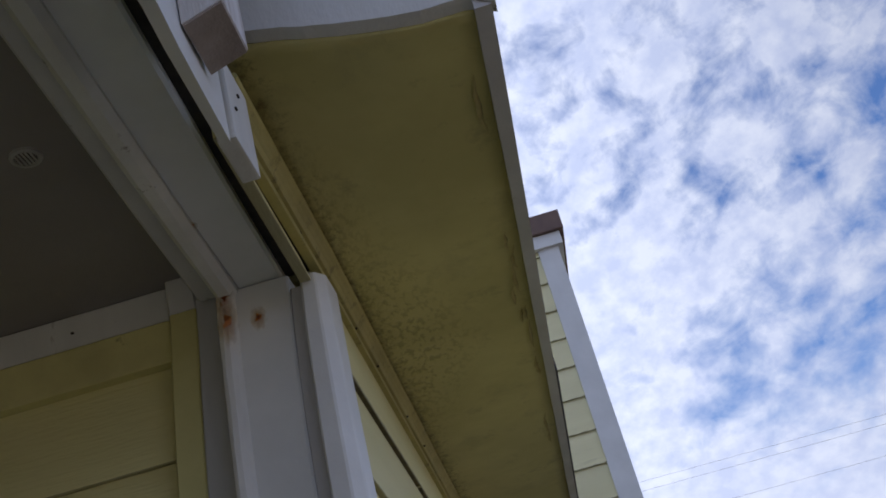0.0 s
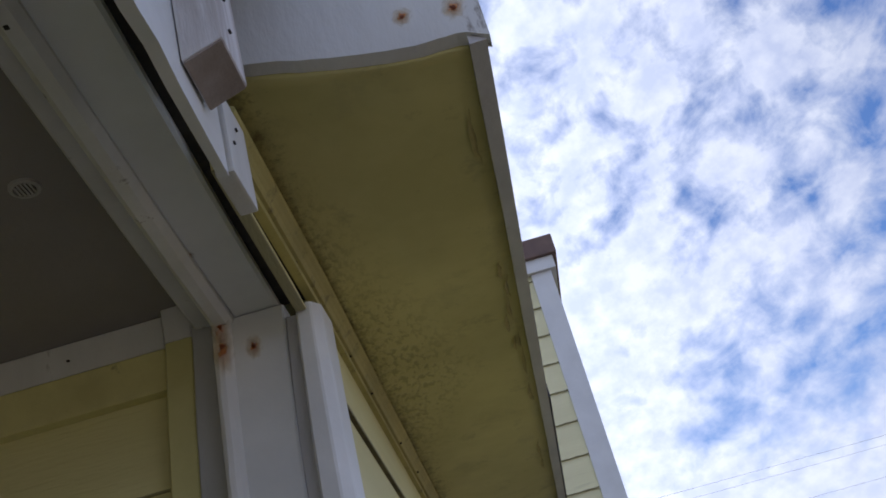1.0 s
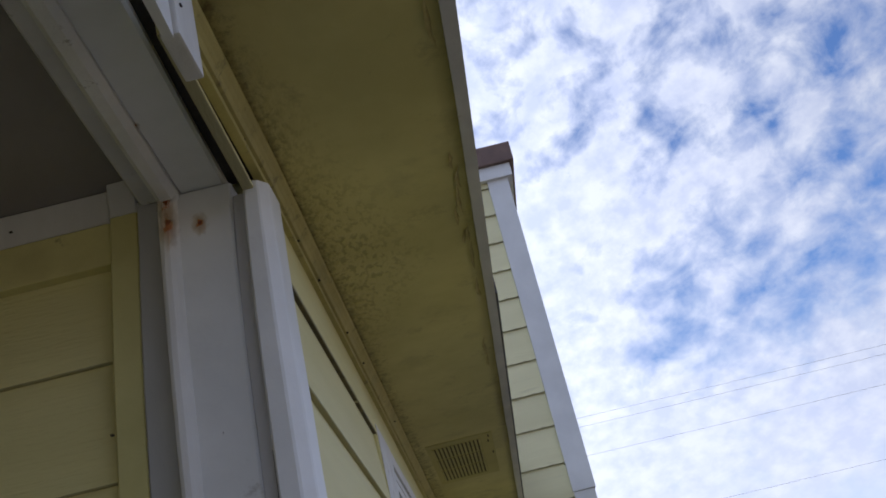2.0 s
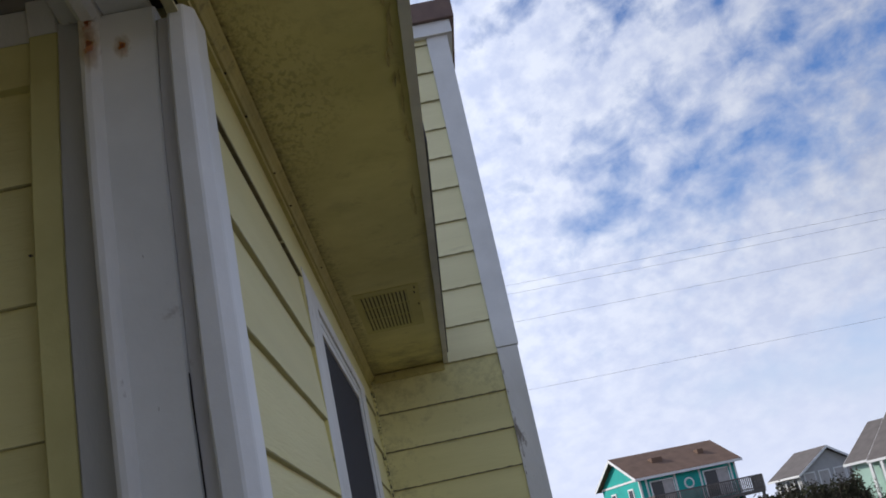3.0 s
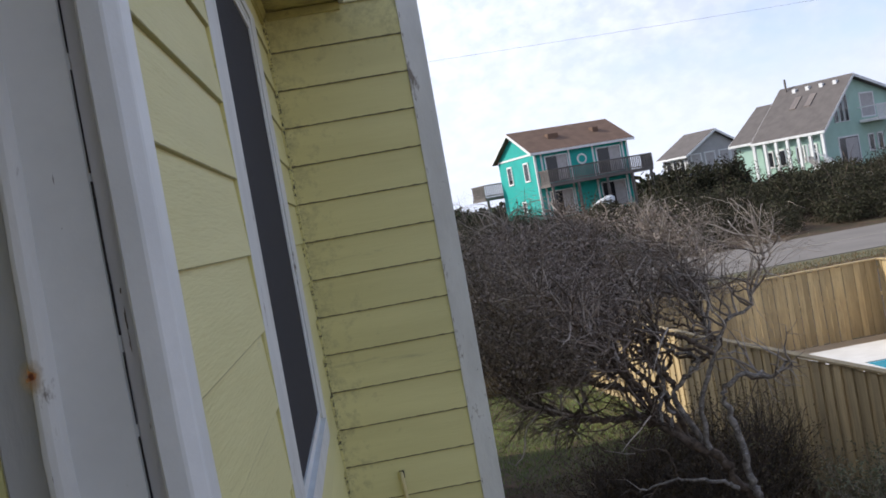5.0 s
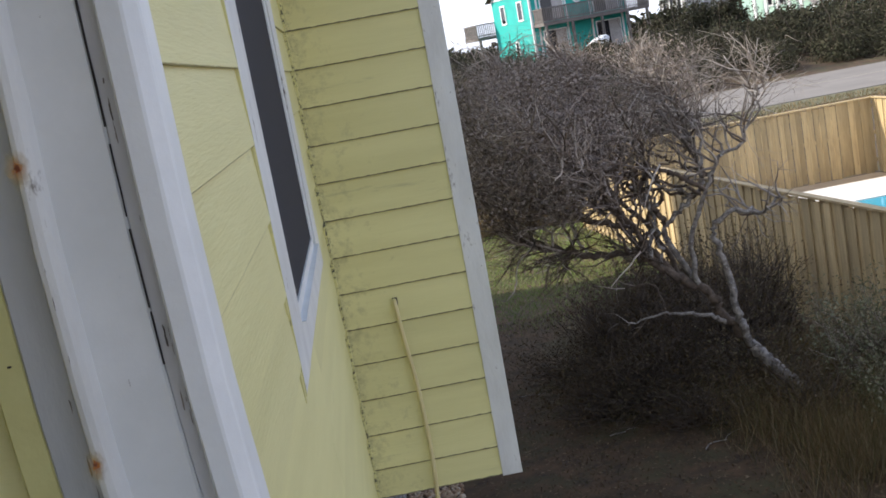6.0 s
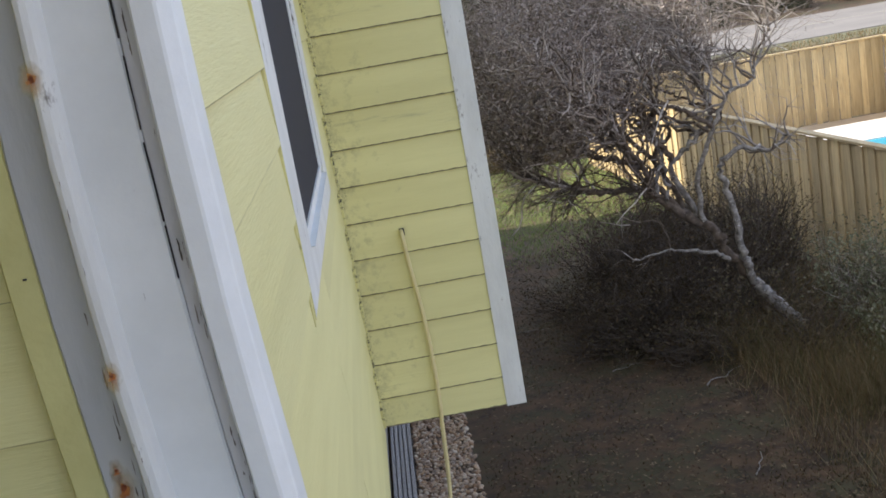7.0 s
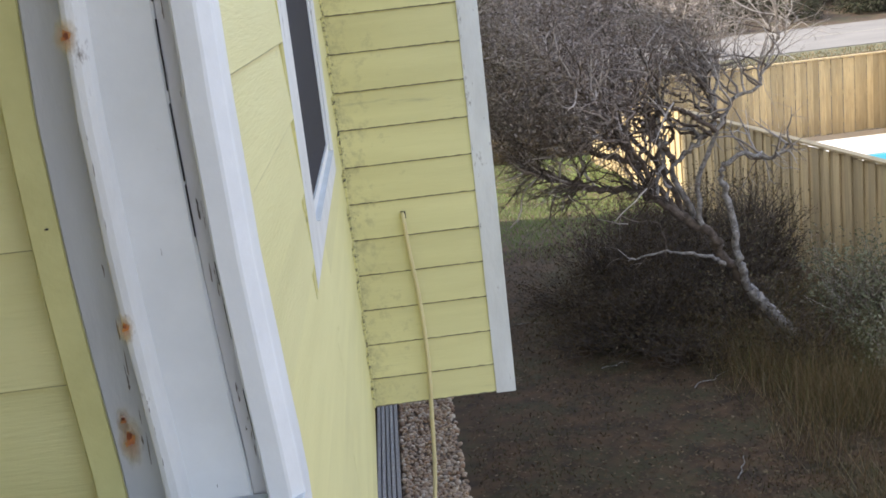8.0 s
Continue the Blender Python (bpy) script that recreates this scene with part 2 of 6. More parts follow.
# Darker than the trim: the recessed inner board's shade is put into the paint.
GREY_SHADED = surface("shaded_grey_board_paint", (0.495, 0.51, 0.505), (0.415, 0.43, 0.43), 8, 0.55, 0.3, 60, (1, 1, 0.3), (0.22, 0.19, 0.16), 18, 0.66, 0.76, local=False)
BARE_WOOD = surface("bare_cut_wood", (0.36, 0.31, 0.27), (0.24, 0.20, 0.17), 14, 0.8, 0.6, 70, local=False)
CEILING = surface("grey_ceiling_paint", (0.28, 0.265, 0.255), (0.24, 0.225, 0.215), 3, 0.7, 0.2, 90, local=False)
VENT_BACK = surface("brown_louvre_backing", (0.13, 0.112, 0.05), (0.09, 0.075, 0.035), 40, 0.9, 0.3, 90, local=False)
VENT_GREY = surface("dusty_grey_plastic", (0.42, 0.41, 0.39), (0.30, 0.29, 0.27), 60, 0.6, 0.2, 90, local=False)
DARK = surface("dark_cavity_wood", (0.05, 0.045, 0.04), (0.03, 0.028, 0.025), 20, 0.9, 0.5, 60, local=False)
RUST = surface("rust", (0.22, 0.06, 0.015), (0.10, 0.028, 0.01), 160, 0.9, 0.6, 200, local=False)
RUST_STAIN = surface("orange_rust_stain", (0.80, 0.40, 0.05), (0.60, 0.23, 0.025), 3, 0.8)
nn, ll = RUST_STAIN.node_tree.nodes, RUST_STAIN.node_tree.links
tc = nn.new("ShaderNodeTexCoord")
length = nn.new("ShaderNodeVectorMath")
length.operation = "LENGTH"
ll.new(tc.outputs["Object"], length.inputs[0])
rag = node(nn, "ShaderNodeTexNoise", Scale=2.2, Detail=4.0)
ll.new(tc.outputs["Object"], rag.inputs["Vector"])
ragged = nn.new("ShaderNodeMath")
ragged.operation = "MULTIPLY_ADD"
ragged.inputs[1].default_value = 0.9
ll.new(rag.outputs["Fac"], ragged.inputs[0])
ll.new(length.outputs["Value"], ragged.inputs[2])
fade = nn.new("ShaderNodeMapRange")
for key, value in (("From Min", 0.40), ("From Max", 1.35), ("To Min", 0.85), ("To Max", 0.0)):
    fade.inputs[key].default_value = value
ll.new(ragged.outputs[0], fade.inputs["Value"])
ll.new(fade.outputs[0], nn["Principled BSDF"].inputs["Alpha"])
# rusty orange round the nail, thinning to ochre at the rim
hue = nn.new("ShaderNodeValToRGB")
hue.color_ramp.elements[0].position, hue.color_ramp.elements[1].position = 0.15, 0.75
hue.color_ramp.elements[0].color, hue.color_ramp.elements[1].color = (0.50, 0.15, 0.015, 1), (0.62, 0.44, 0.10, 1)
ll.new(length.outputs["Value"], hue.inputs["Fac"])
ll.new(hue.outputs["Color"], nn["Principled BSDF"].inputs["Base Color"])
CAP = surface("weathered_copper_brown_cap", (0.20, 0.13, 0.10), (0.13, 0.085, 0.07), 8, 0.55, 0.3, 50, local=False)
FLASHING = surface("dark_metal_flashing", (0.03, 0.03, 0.032), (0.05, 0.05, 0.05), 10, 0.45, 0.2, 60, metallic=0.5)
SHINGLE = surface("roof_shingle", (0.17, 0.14, 0.12), (0.11, 0.09, 0.08), 30, 0.9, 0.8, 90)
PINE = surface("treated_pine_board", (0.50, 0.375, 0.195), (0.38, 0.28, 0.145), 3, 0.75, 0.4, 30, (6, 6, 0.5), (0.22, 0.15, 0.075), 5, 0.56, 0.74, 0.24)
OLD_WOOD = surface("weathered_grey_wood", (0.17, 0.15, 0.135), (0.11, 0.10, 0.09), 4, 0.85, 0.5, 30, (1, 1, 0.5), vary=0.12)
SKIRT = surface("weathered_skirt_board", (0.40, 0.375, 0.34), (0.27, 0.25, 0.225), 6, 0.8, 0.5, 40, (6, 6, 0.4), vary=0.1)
BARK = surface("pale_bark", (0.37, 0.33, 0.285), (0.10, 0.083, 0.068), 14, 0.9, 1.0, 40, dirt=(0.52, 0.495, 0.45), dirt_scale=30, dirt_from=0.58, dirt_to=0.64, local=False)
# Darker bark for limbs inside the crown: the crown's shade put into the colour.
SHADED_BARK = surface("shaded_inner_bark", (0.17, 0.125, 0.09), (0.07, 0.05, 0.036), 14, 0.9, 1.0, 40, dirt=(0.36, 0.33, 0.29), dirt_scale=24, dirt_from=0.62, dirt_to=0.70, local=False)
CONCRETE = surface("pool_deck_concrete", (0.74, 0.72, 0.68), (0.66, 0.64, 0.60), 2, 0.8, 0.2, 30, local=False)
SAND = surface("sandy_soil", (0.42, 0.33, 0.22), (0.34, 0.26, 0.17), 2, 0.95, 0.6, 25, local=False)
ASPHALT = surface("pale_road_asphalt", (0.215, 0.19, 0.165), (0.175, 0.155, 0.135), 0.4, 0.9, 0.3, 20, local=False)
HOSE = surface("pale_yellow_plastic_hose", (0.66, 0.58, 0.30), (0.58, 0.5, 0.25), 10, 0.4)
TEAL = surface("teal_house_paint", (0.012, 0.40, 0.345), (0.010, 0.34, 0.295), 1, 0.7, 0.2, 10)
MINT = surface("mint_house_paint", (0.42, 0.60, 0.50), (0.37, 0.54, 0.45), 1, 0.7, 0.2, 10)
PALE_HOUSE = surface("pale_grey_house_paint", (0.46, 0.45, 0.44), (0.40, 0.39, 0.38), 1, 0.8)
FAR_WHITE = surface("far_white_trim", (0.80, 0.80, 0.78), (0.72, 0.72, 0.70), 2, 0.6)
BROWN_ROOF = surface("brown_shingle_roof", (0.18, 0.11, 0.074), (0.135, 0.082, 0.056), 1.5, 0.9, 0.5, 8)
GREY_ROOF = surface("grey_brown_shingle_roof", (0.14, 0.122, 0.112), (0.11, 0.095, 0.087), 1.5, 0.9, 0.5, 8)
SKYLIGHT = surface("bronze_skylight", (0.21, 0.17, 0.14), (0.16, 0.13, 0.11), 2, 0.3)
CURTAIN = surface("pale_curtain", (0.50, 0.47, 0.45), (0.42, 0.39, 0.37), 3, 0.9)


def leaf_material(name, colours):
    m = bpy.data.materials.new(name)
    m.use_nodes = True
    n, l = m.node_tree.nodes, m.node_tree.links
    b = n["Principled BSDF"]
    b.inputs["Roughness"].default_value = 0.7
    b.inputs["Specular IOR Level"].default_value = 0.1
    geo = n.new("ShaderNodeNewGeometry")
    ramp = n.new("ShaderNodeValToRGB")
    ramp.color_ramp.elements[0].color, ramp.color_ramp.elements[1].color = (*colours[0], 1), (*colours[-1], 1)
    for i, c in enumerate(colours[1:-1]):
        ramp.color_ramp.elements.new((i + 1) / (len(colours) - 1)).color = (*c, 1)
    l.new(geo.outputs["Random Per Island"], ramp.inputs["Fac"])
    l.new(ramp.outputs["Color"], b.inputs["Base Color"])
    return m


TWIG = leaf_material("grey_brown_twig", [(0.08, 0.06, 0.046), (0.17, 0.13, 0.10), (0.34, 0.275, 0.225), (0.58, 0.51, 0.45), (0.14, 0.105, 0.082), (0.44, 0.365, 0.31)])
BRANCH = leaf_material("lichened_branch", [(0.10, 0.078, 0.06), (0.38, 0.33, 0.285), (0.16, 0.125, 0.10), (0.52, 0.47, 0.42), (0.12, 0.09, 0.07)])
LEAF_DARK = leaf_material("dark_evergreen_leaves", [(0.020, 0.027, 0.013), (0.032, 0.038, 0.018), (0.05, 0.05, 0.028), (0.035, 0.027, 0.02)])
LEAF_BELT = leaf_material("dark_coastal_thicket_leaves", [(0.038, 0.042, 0.022), (0.05, 0.05, 0.028), (0.06, 0.056, 0.034), (0.05, 0.04, 0.03)])
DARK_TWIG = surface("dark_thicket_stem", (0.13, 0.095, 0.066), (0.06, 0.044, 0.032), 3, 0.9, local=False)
LEAF_DULL = leaf_material("dull_olive_leaves", [(0.125, 0.135, 0.072), (0.18, 0.185, 0.105), (0.24, 0.235, 0.15), (0.17, 0.13, 0.085)])
LEAF_BROWN = leaf_material("brown_shrub_leaves", [(0.13, 0.095, 0.052), (0.20, 0.145, 0.085), (0.13, 0.125, 0.065), (0.25, 0.19, 0.115)])
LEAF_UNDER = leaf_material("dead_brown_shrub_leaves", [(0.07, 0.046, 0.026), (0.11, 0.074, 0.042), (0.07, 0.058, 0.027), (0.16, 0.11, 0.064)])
LEAF_CROWN = leaf_material("withered_crown_leaves", [(0.115, 0.091, 0.076), (0.24, 0.195, 0.165), (0.38, 0.315, 0.27), (0.17, 0.136, 0.115)])
GRASS = leaf_material("lawn_grass", [(0.17, 0.27, 0.065), (0.24, 0.34, 0.095), (0.31, 0.38, 0.14), (0.33, 0.30, 0.15)])
DRY_GRASS = leaf_material("dry_grass", [(0.21, 0.135, 0.066), (0.33, 0.225, 0.12), (0.10, 0.10, 0.036), (0.17, 0.10, 0.048), (0.12, 0.078, 0.037), (0.09, 0.10, 0.032), (0.42, 0.32, 0.20)])
GREEN_BLADE = leaf_material("green_tall_grass", [(0.07, 0.10, 0.028), (0.11, 0.14, 0.045), (0.16, 0.17, 0.07), (0.20, 0.16, 0.08)])
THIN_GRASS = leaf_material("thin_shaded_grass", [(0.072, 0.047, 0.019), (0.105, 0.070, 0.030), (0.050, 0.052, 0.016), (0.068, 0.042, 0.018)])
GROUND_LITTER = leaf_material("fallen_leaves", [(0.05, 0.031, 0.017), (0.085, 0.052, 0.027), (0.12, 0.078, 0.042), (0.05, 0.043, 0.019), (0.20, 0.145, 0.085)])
PEBBLE = leaf_material("river_pebbles", [(0.36, 0.22, 0.12), (0.50, 0.37, 0.24), (0.22, 0.13, 0.08), (0.62, 0.52, 0.39), (0.31, 0.18, 0.095)])

GLASS = bpy.data.materials.new("window_glass")
GLASS.use_nodes = True
GLASS.node_tree.nodes["Principled BSDF"].inputs["Base Color"].default_value = (0.016, 0.016, 0.02, 1)
GLASS.node_tree.nodes["Principled BSDF"].inputs["Roughness"].default_value = 0.12
SCREEN = surface("dark_insect_screen", (0.040, 0.040, 0.048), (0.03, 0.03, 0.037), 40, 0.8, 0.3, 400, spec=0.2)
WATER = bpy.data.materials.new("pool_water")
WATER.use_nodes = True
WATER.node_tree.nodes["Principled BSDF"].inputs["Base Color"].default_value = (0.03, 0.36, 0.50, 1)
WATER.node_tree.nodes["Principled BSDF"].inputs["Roughness"].default_value = 0.08


# the soffit's paint is blistered towards the wall, and speckled with mildew there
def blister(m):
    n, l = m.node_tree.nodes, m.node_tree.links
    geo = n.new("ShaderNodeNewGeometry")
    cells = node(n, "ShaderNodeTexNoise", Scale=100.0, Detail=3.0, Roughness=0.6, Distortion=0.2)
    drawn = n.new("ShaderNodeMapping")
    drawn.inputs["Scale"].default_value = (1.0, 0.5, 1.0)
    l.new(geo.outputs["Position"], drawn.inputs["Vector"])
    l.new(drawn.outputs[0], cells.inputs["Vector"])
    broad = node(n, "ShaderNodeTexNoise", Scale=2.3, Detail=2.0)
    l.new(geo.outputs["Position"], broad.inputs["Vector"])
    s = n.new("ShaderNodeSeparateXYZ")
    l.new(geo.outputs["Position"], s.inputs[0])
    side = n.new("ShaderNodeMapRange")
    side.inputs["From Min"].default_value, side.inputs["From Max"].default_value = 0.0, 0.11
    widen, narrow = n.new("ShaderNodeMapRange"), n.new("ShaderNodeMapRange")
    for rng, values in ((widen, (1.35, 2.2, 0.05, 0.23)), (narrow, (2.2, 2.85, 0.23, 0.02))):
        for key, value in zip(("From Min", "From Max", "To Min", "To Max"), values):
            rng.inputs[key].default_value = value
        l.new(s.outputs["Y"], rng.inputs["Value"])
    reach = n.new("ShaderNodeMath")
    reach.operation = "MINIMUM"
    l.new(widen.outputs[0], reach.inputs[0])
    l.new(narrow.outputs[0], reach.inputs[1])
    inside = n.new("ShaderNodeMath")
    inside.operation = "SUBTRACT"
    l.new(reach.outputs[0], inside.inputs[0])
    l.new(s.outputs["X"], inside.inputs[1])
    l.new(inside.outputs[0], side.inputs["Value"])
    keep = n.new("ShaderNodeMapRange")
    keep.inputs["From Min"].default_value, keep.inputs["From Max"].default_value = 0.25, 0.50
    l.new(broad.outputs["Fac"], keep.inputs["Value"])
    along = n.new("ShaderNodeMapRange")
    along.inputs["From Min"].default_value, along.inputs["From Max"].default_value = 1.35, 1.55
    l.new(s.outputs["Y"], along.inputs["Value"])
    near = n.new("ShaderNodeMath")
    near.operation = "MULTIPLY"
    l.new(side.outputs[0], near.inputs[0])
    l.new(along.outputs[0], near.inputs[1])
    amount = n.new("ShaderNodeMath")
    amount.operation = "MULTIPLY"
    l.new(near.outputs[0], amount.inputs[0])
    l.new(keep.outputs[0], amount.inputs[1])
    height = n.new("ShaderNodeMath")
    height.operation = "MULTIPLY"
    l.new(amount.outputs[0], height.inputs[0])
    l.new(cells.outputs["Fac"], height.inputs[1])
    # darkens the hollows: mildew specks and the blisters' own shadows, put into the colour
    hollow = n.new("ShaderNodeMapRange")
    hollow.inputs["From Min"].default_value, hollow.inputs["From Max"].default_value = 0.50, 0.40
    l.new(cells.outputs["Fac"], hollow.inputs["Value"])
    stain = n.new("ShaderNodeMath")
    stain.operation = "MULTIPLY"
    l.new(hollow.outputs[0], stain.inputs[0])
    l.new(amount.outputs[0], stain.inputs[1])
    half = n.new("ShaderNodeMath")
    half.operation, half.inputs[1].default_value = "MULTIPLY", 0.42
    l.new(stain.outputs[0], half.inputs[0])
    b = n["Principled BSDF"]
    old = b.inputs["Base Color"].links[0].from_socket
    over = n.new("ShaderNodeMix")
    over.data_type = "RGBA"
    l.new(half.outputs[0], over.inputs["Factor"])
    l.new(old, over.inputs["A"])
    over.inputs["B"].default_value = (0.14, 0.115, 0.035, 1)
    l.new(over.outputs["Result"], b.inputs["Base Color"])
    bump = node(n, "ShaderNodeBump", Strength=0.7, Distance=0.005)
    l.new(height.outputs[0], bump.inputs["Height"])
    l.new(bump.outputs[0], n["Principled BSDF"].inputs["Normal"])


blister(SOFFIT)
mottled(SOFFIT, (0.29, 0.255, 0.095), 90, 0.53, 0.70, ("X", 0.105, 0.03))
mottled(SOFFIT, (0.19, 0.16, 0.06), 38, 0.53, 0.72, ("X", 0.060, 0.028))
mottled(SOFFIT, (0.17, 0.14, 0.07), 9, 0.36, 0.66, ("Y", 4.35, 4.98))


# ---- mesh helpers ----
def box(bm, x0, x1, y0, y1, z0, z1, bevel=0.0):
    made = bmesh.ops.create_cube(bm, size=1.0, matrix=Matrix.Translation(((x0 + x1) / 2, (y0 + y1) / 2, (z0 + z1) / 2))
                                 @ Matrix.Diagonal((x1 - x0, y1 - y0, z1 - z0, 1)))
    if bevel:
        edges = list({e for v in made["verts"] for e in v.link_edges})
        bmesh.ops.bevel(bm, geom=edges, offset=bevel, segments=2, affect="EDGES", profile=0.7)
    return bm


def mesh_of(name, bm, material, smooth=False):
    me = bpy.data.meshes.new(name)
    bm.to_mesh(me)
    bm.free()
    me.materials.append(material)
    if smooth:
        me.polygons.foreach_set("use_smooth", [True] * len(me.polygons))
    return me


def part(name, bm, material, parent, label="", smooth=False):
    ob = new(name, mesh_of(name, bm, material, smooth))
    ob.parent = parent
    return tagged(ob, label)


def block(name, dims, material, parent=None, bevel=0.003, label=""):
    return part(name, box(bmesh.new(), *dims, bevel), material, parent, label)


def thing(name, label, category, kind="", group="", at=None):
    ob = new(name)
    if at:
        ob.matrix_basis = at
    return tagged(ob, label, category, group, kind)


def raw(name, verts, faces, material, parent=None, smooth=False):
    me = bpy.data.meshes.new(name)
    me.from_pydata(verts, [], faces)
    me.materials.append(material)
    if smooth:
        me.polygons.foreach_set("use_smooth", [True] * len(me.polygons))
    ob = new(name, me)
    ob.parent = parent
    return ob


def quads(name, corners, material, parent=None):
    """One mesh of loose quads: corners is an array (n, 4, 3)."""
    n = len(corners)
    me = bpy.data.meshes.new(name)
    me.vertices.add(4 * n)
    me.vertices.foreach_set("co", np.asarray(corners, dtype=np.float32).ravel())
    me.loops.add(4 * n)
    me.loops.foreach_set("vertex_index", np.arange(4 * n, dtype=np.int32))
    me.polygons.add(n)
    me.polygons.foreach_set("loop_start", np.arange(0, 4 * n, 4, dtype=np.int32))
    me.update(calc_edges=True)
    me.materials.append(material)
    ob = new(name, me)
    ob.parent = parent
    return ob


def tubes(name, lines, material, parent=None, sides=5):
    """Tapered tubes along polylines of (point, radius), as one mesh."""
    verts, faces = [], []
    for line in lines:
        first = len(verts)
        for i, (p, r) in enumerate(line):
            ahead = (line[min(i + 1, len(line) - 1)][0] - line[max(i - 1, 0)][0]).normalized()
            u = ahead.cross(Vector((0.31, 0.17, 0.93))).normalized()
            w = ahead.cross(u)
            for k in range(sides):
                a = 2 * math.pi * k / sides
                verts.append(p + r * (math.cos(a) * u + math.sin(a) * w))
        for i in range(len(line) - 1):
            for k in range(sides):
                q = first + i * sides
                faces.append((q + k, q + (k + 1) % sides, q + sides + (k + 1) % sides, q + sides + k))
        faces.append(tuple(first + (len(line) - 1) * sides + k for k in range(sides)))
    return raw(name, verts, faces, material, parent, True)


# ---- the yellow house ----
COURSE = 0.16
TOP = 5.80           # a course line; the others lie whole courses above and below it
SOFFIT_Z = 5.652
CHASE_Y = 5.0
TILT = 0.0113        # the long wall runs a little off the line of the porch
plank_meshes = {}


def off_line(ob, until=None):
    """Turns a piece of the long wall into its line; past until (an x) it fades to nothing."""
    for v in ob.data.vertices:
        keep = 1.0 if until is None else max(0.0, 1.0 - v.co.x / until)
        v.co.x -= TILT * max(0.0, v.co.y - 1.75) * keep
    return ob



def plank(parent, x, y, z, length, turned, height=COURSE, material=None):
    """One lap board: its lower edge at z, running along +x, or along +y when turned; the face looks to -y or to +x."""
    key = (round(length, 3), round(height, 3), material.name)
    if key not in plank_meshes:
        h = height + 0.012
        prof = [(0.0, 0.0), (-0.0135, 0.0), (-0.0145, 0.002), (-0.005, h), (0.0, h)]
        verts = [(e * length, p[0], p[1]) for e in (0, 1) for p in prof]
        n = len(prof)
        faces = [(i, i + n, (i + 1) % n + n, (i + 1) % n) for i in range(n)] + [tuple(range(n)), tuple(range(2 * n - 1, n - 1, -1))]
        me = bpy.data.meshes.new("siding_plank")
        me.from_pydata(verts, [], faces)
        me.materials.append(material)
        plank_meshes[key] = me
    ob = new("siding_plank", plank_meshes[key])
    ob.parent = parent
    ob.matrix_basis = pose(x - (TILT * max(0.0, y - 1.75) if turned else 0.0), y, z + random.uniform(-0.0015, 0.0015), random.uniform(-0.25, 0.25), random.uniform(-0.05, 0.05), 90 + math.degrees(TILT) if turned else 0)
    return ob


# window opening in the main wall
WY0, WY1, WZ0, WZ1 = 2.94, 4.03, 4.103, 5.425
JAMB_Y = 1.70

bm = bmesh.new()
box(bm, -0.16, -0.003, 1.78, WY0, 2.75, 5.90)
box(bm, -0.16, -0.003, WY1, 21.5, 2.75, 5.90)
box(bm, -0.16, -0.003, WY0, WY1 + 0.13, 2.75, WZ0 - 0.02)
box(bm, -0.16, -0.003, WY0, WY1 + 0.13, WZ1 + 0.042, 5.90)
wall_east = tagged(new("wall_east", mesh_of("wall_east", bm, SIDING)), "pale yellow lap-sided outside wall under the eave", "wall", kind="structure")
off_line(wall_east)

bm = bmesh.new()
box(bm, -0.16, -0.003, -6.0, -5.4, 2.75, 5.90)
wall_east_2 = tagged(new("wall_east_2", mesh_of("wall_east_2", bm, SIDING)), "pale yellow outside wall past the porch opening", "wall", kind="structure")
bm = bmesh.new()
box(bm, -8.0, -7.85, -6.0, 21.5, 0.0, 5.9)
box(bm, -7.85, -0.16, 21.35, 21.5, 2.75, 5.9)
box(bm, -7.85, -2.4, -6.0, -5.85, 2.75, 5.9)
box(bm, -7.85, -0.16, -5.85, 21.35, 2.85, 3.0)
tagged(new("wall_outer", mesh_of("wall_outer", bm, SIDING)), "plain yellow outer walls closing the house", "wall", kind="structure")

# recessed porch: end wall, back wall, floor, knee wall, ceiling
bm = box(bmesh.new(), -2.4, -0.215, 1.775, 1.93, 2.95, 5.9)
wall_porch = tagged(new("wall_porch", mesh_of("wall_porch", bm, SIDING)), "yellow lap-sided end wall inside the porch", "wall", kind="structure")
bm = box(bmesh.new(), -2.55, -2.4, -5.8, 1.93, 2.95, 5.9)
tagged(new("wall_porch_back", mesh_of("wall_porch_back", bm, SIDING)), "plain yellow back wall of the porch", "wall", kind="structure")
# The floor is out of view; its pale tan bounces warm light inside.
bm = box(bmesh.new(), -2.4, -0.16, -5.8, 1.775, 3.002, 3.06)
tagged(new("floor", mesh_of("floor", bm, surface("porch_bounce_floor", (0.60, 0.46, 0.26), (0.48, 0.36, 0.20), 4, 0.7, 0.4, 30, (4, 0.4, 1), local=False))), "unseen porch floor, tan to bounce warm light", "floor", kind="structure")
bm = box(bmesh.new(), -2.4, -0.03, -5.8, 1.774, 5.665, 5.80)
tagged(new("ceiling", mesh_of("ceiling", bm, CEILING)), "dark grey painted porch ceiling", "ceiling", kind="structure")
bm = box(bmesh.new(), -0.15, -0.01, -5.4, 1.78, 2.75, 3.922)
tagged(new("wall_knee", mesh_of("wall_knee", bm, SIDING)), "low yellow wall under the porch opening", "wall", kind="structure")

# roof over the house, with its eave
bm = bmesh.new()
prof = [(0.314, 5.84), (0.314, 5.87), (-4.0, 8.3), (-8.3, 5.9), (-8.3, 5.87), (-4.0, 8.26)]
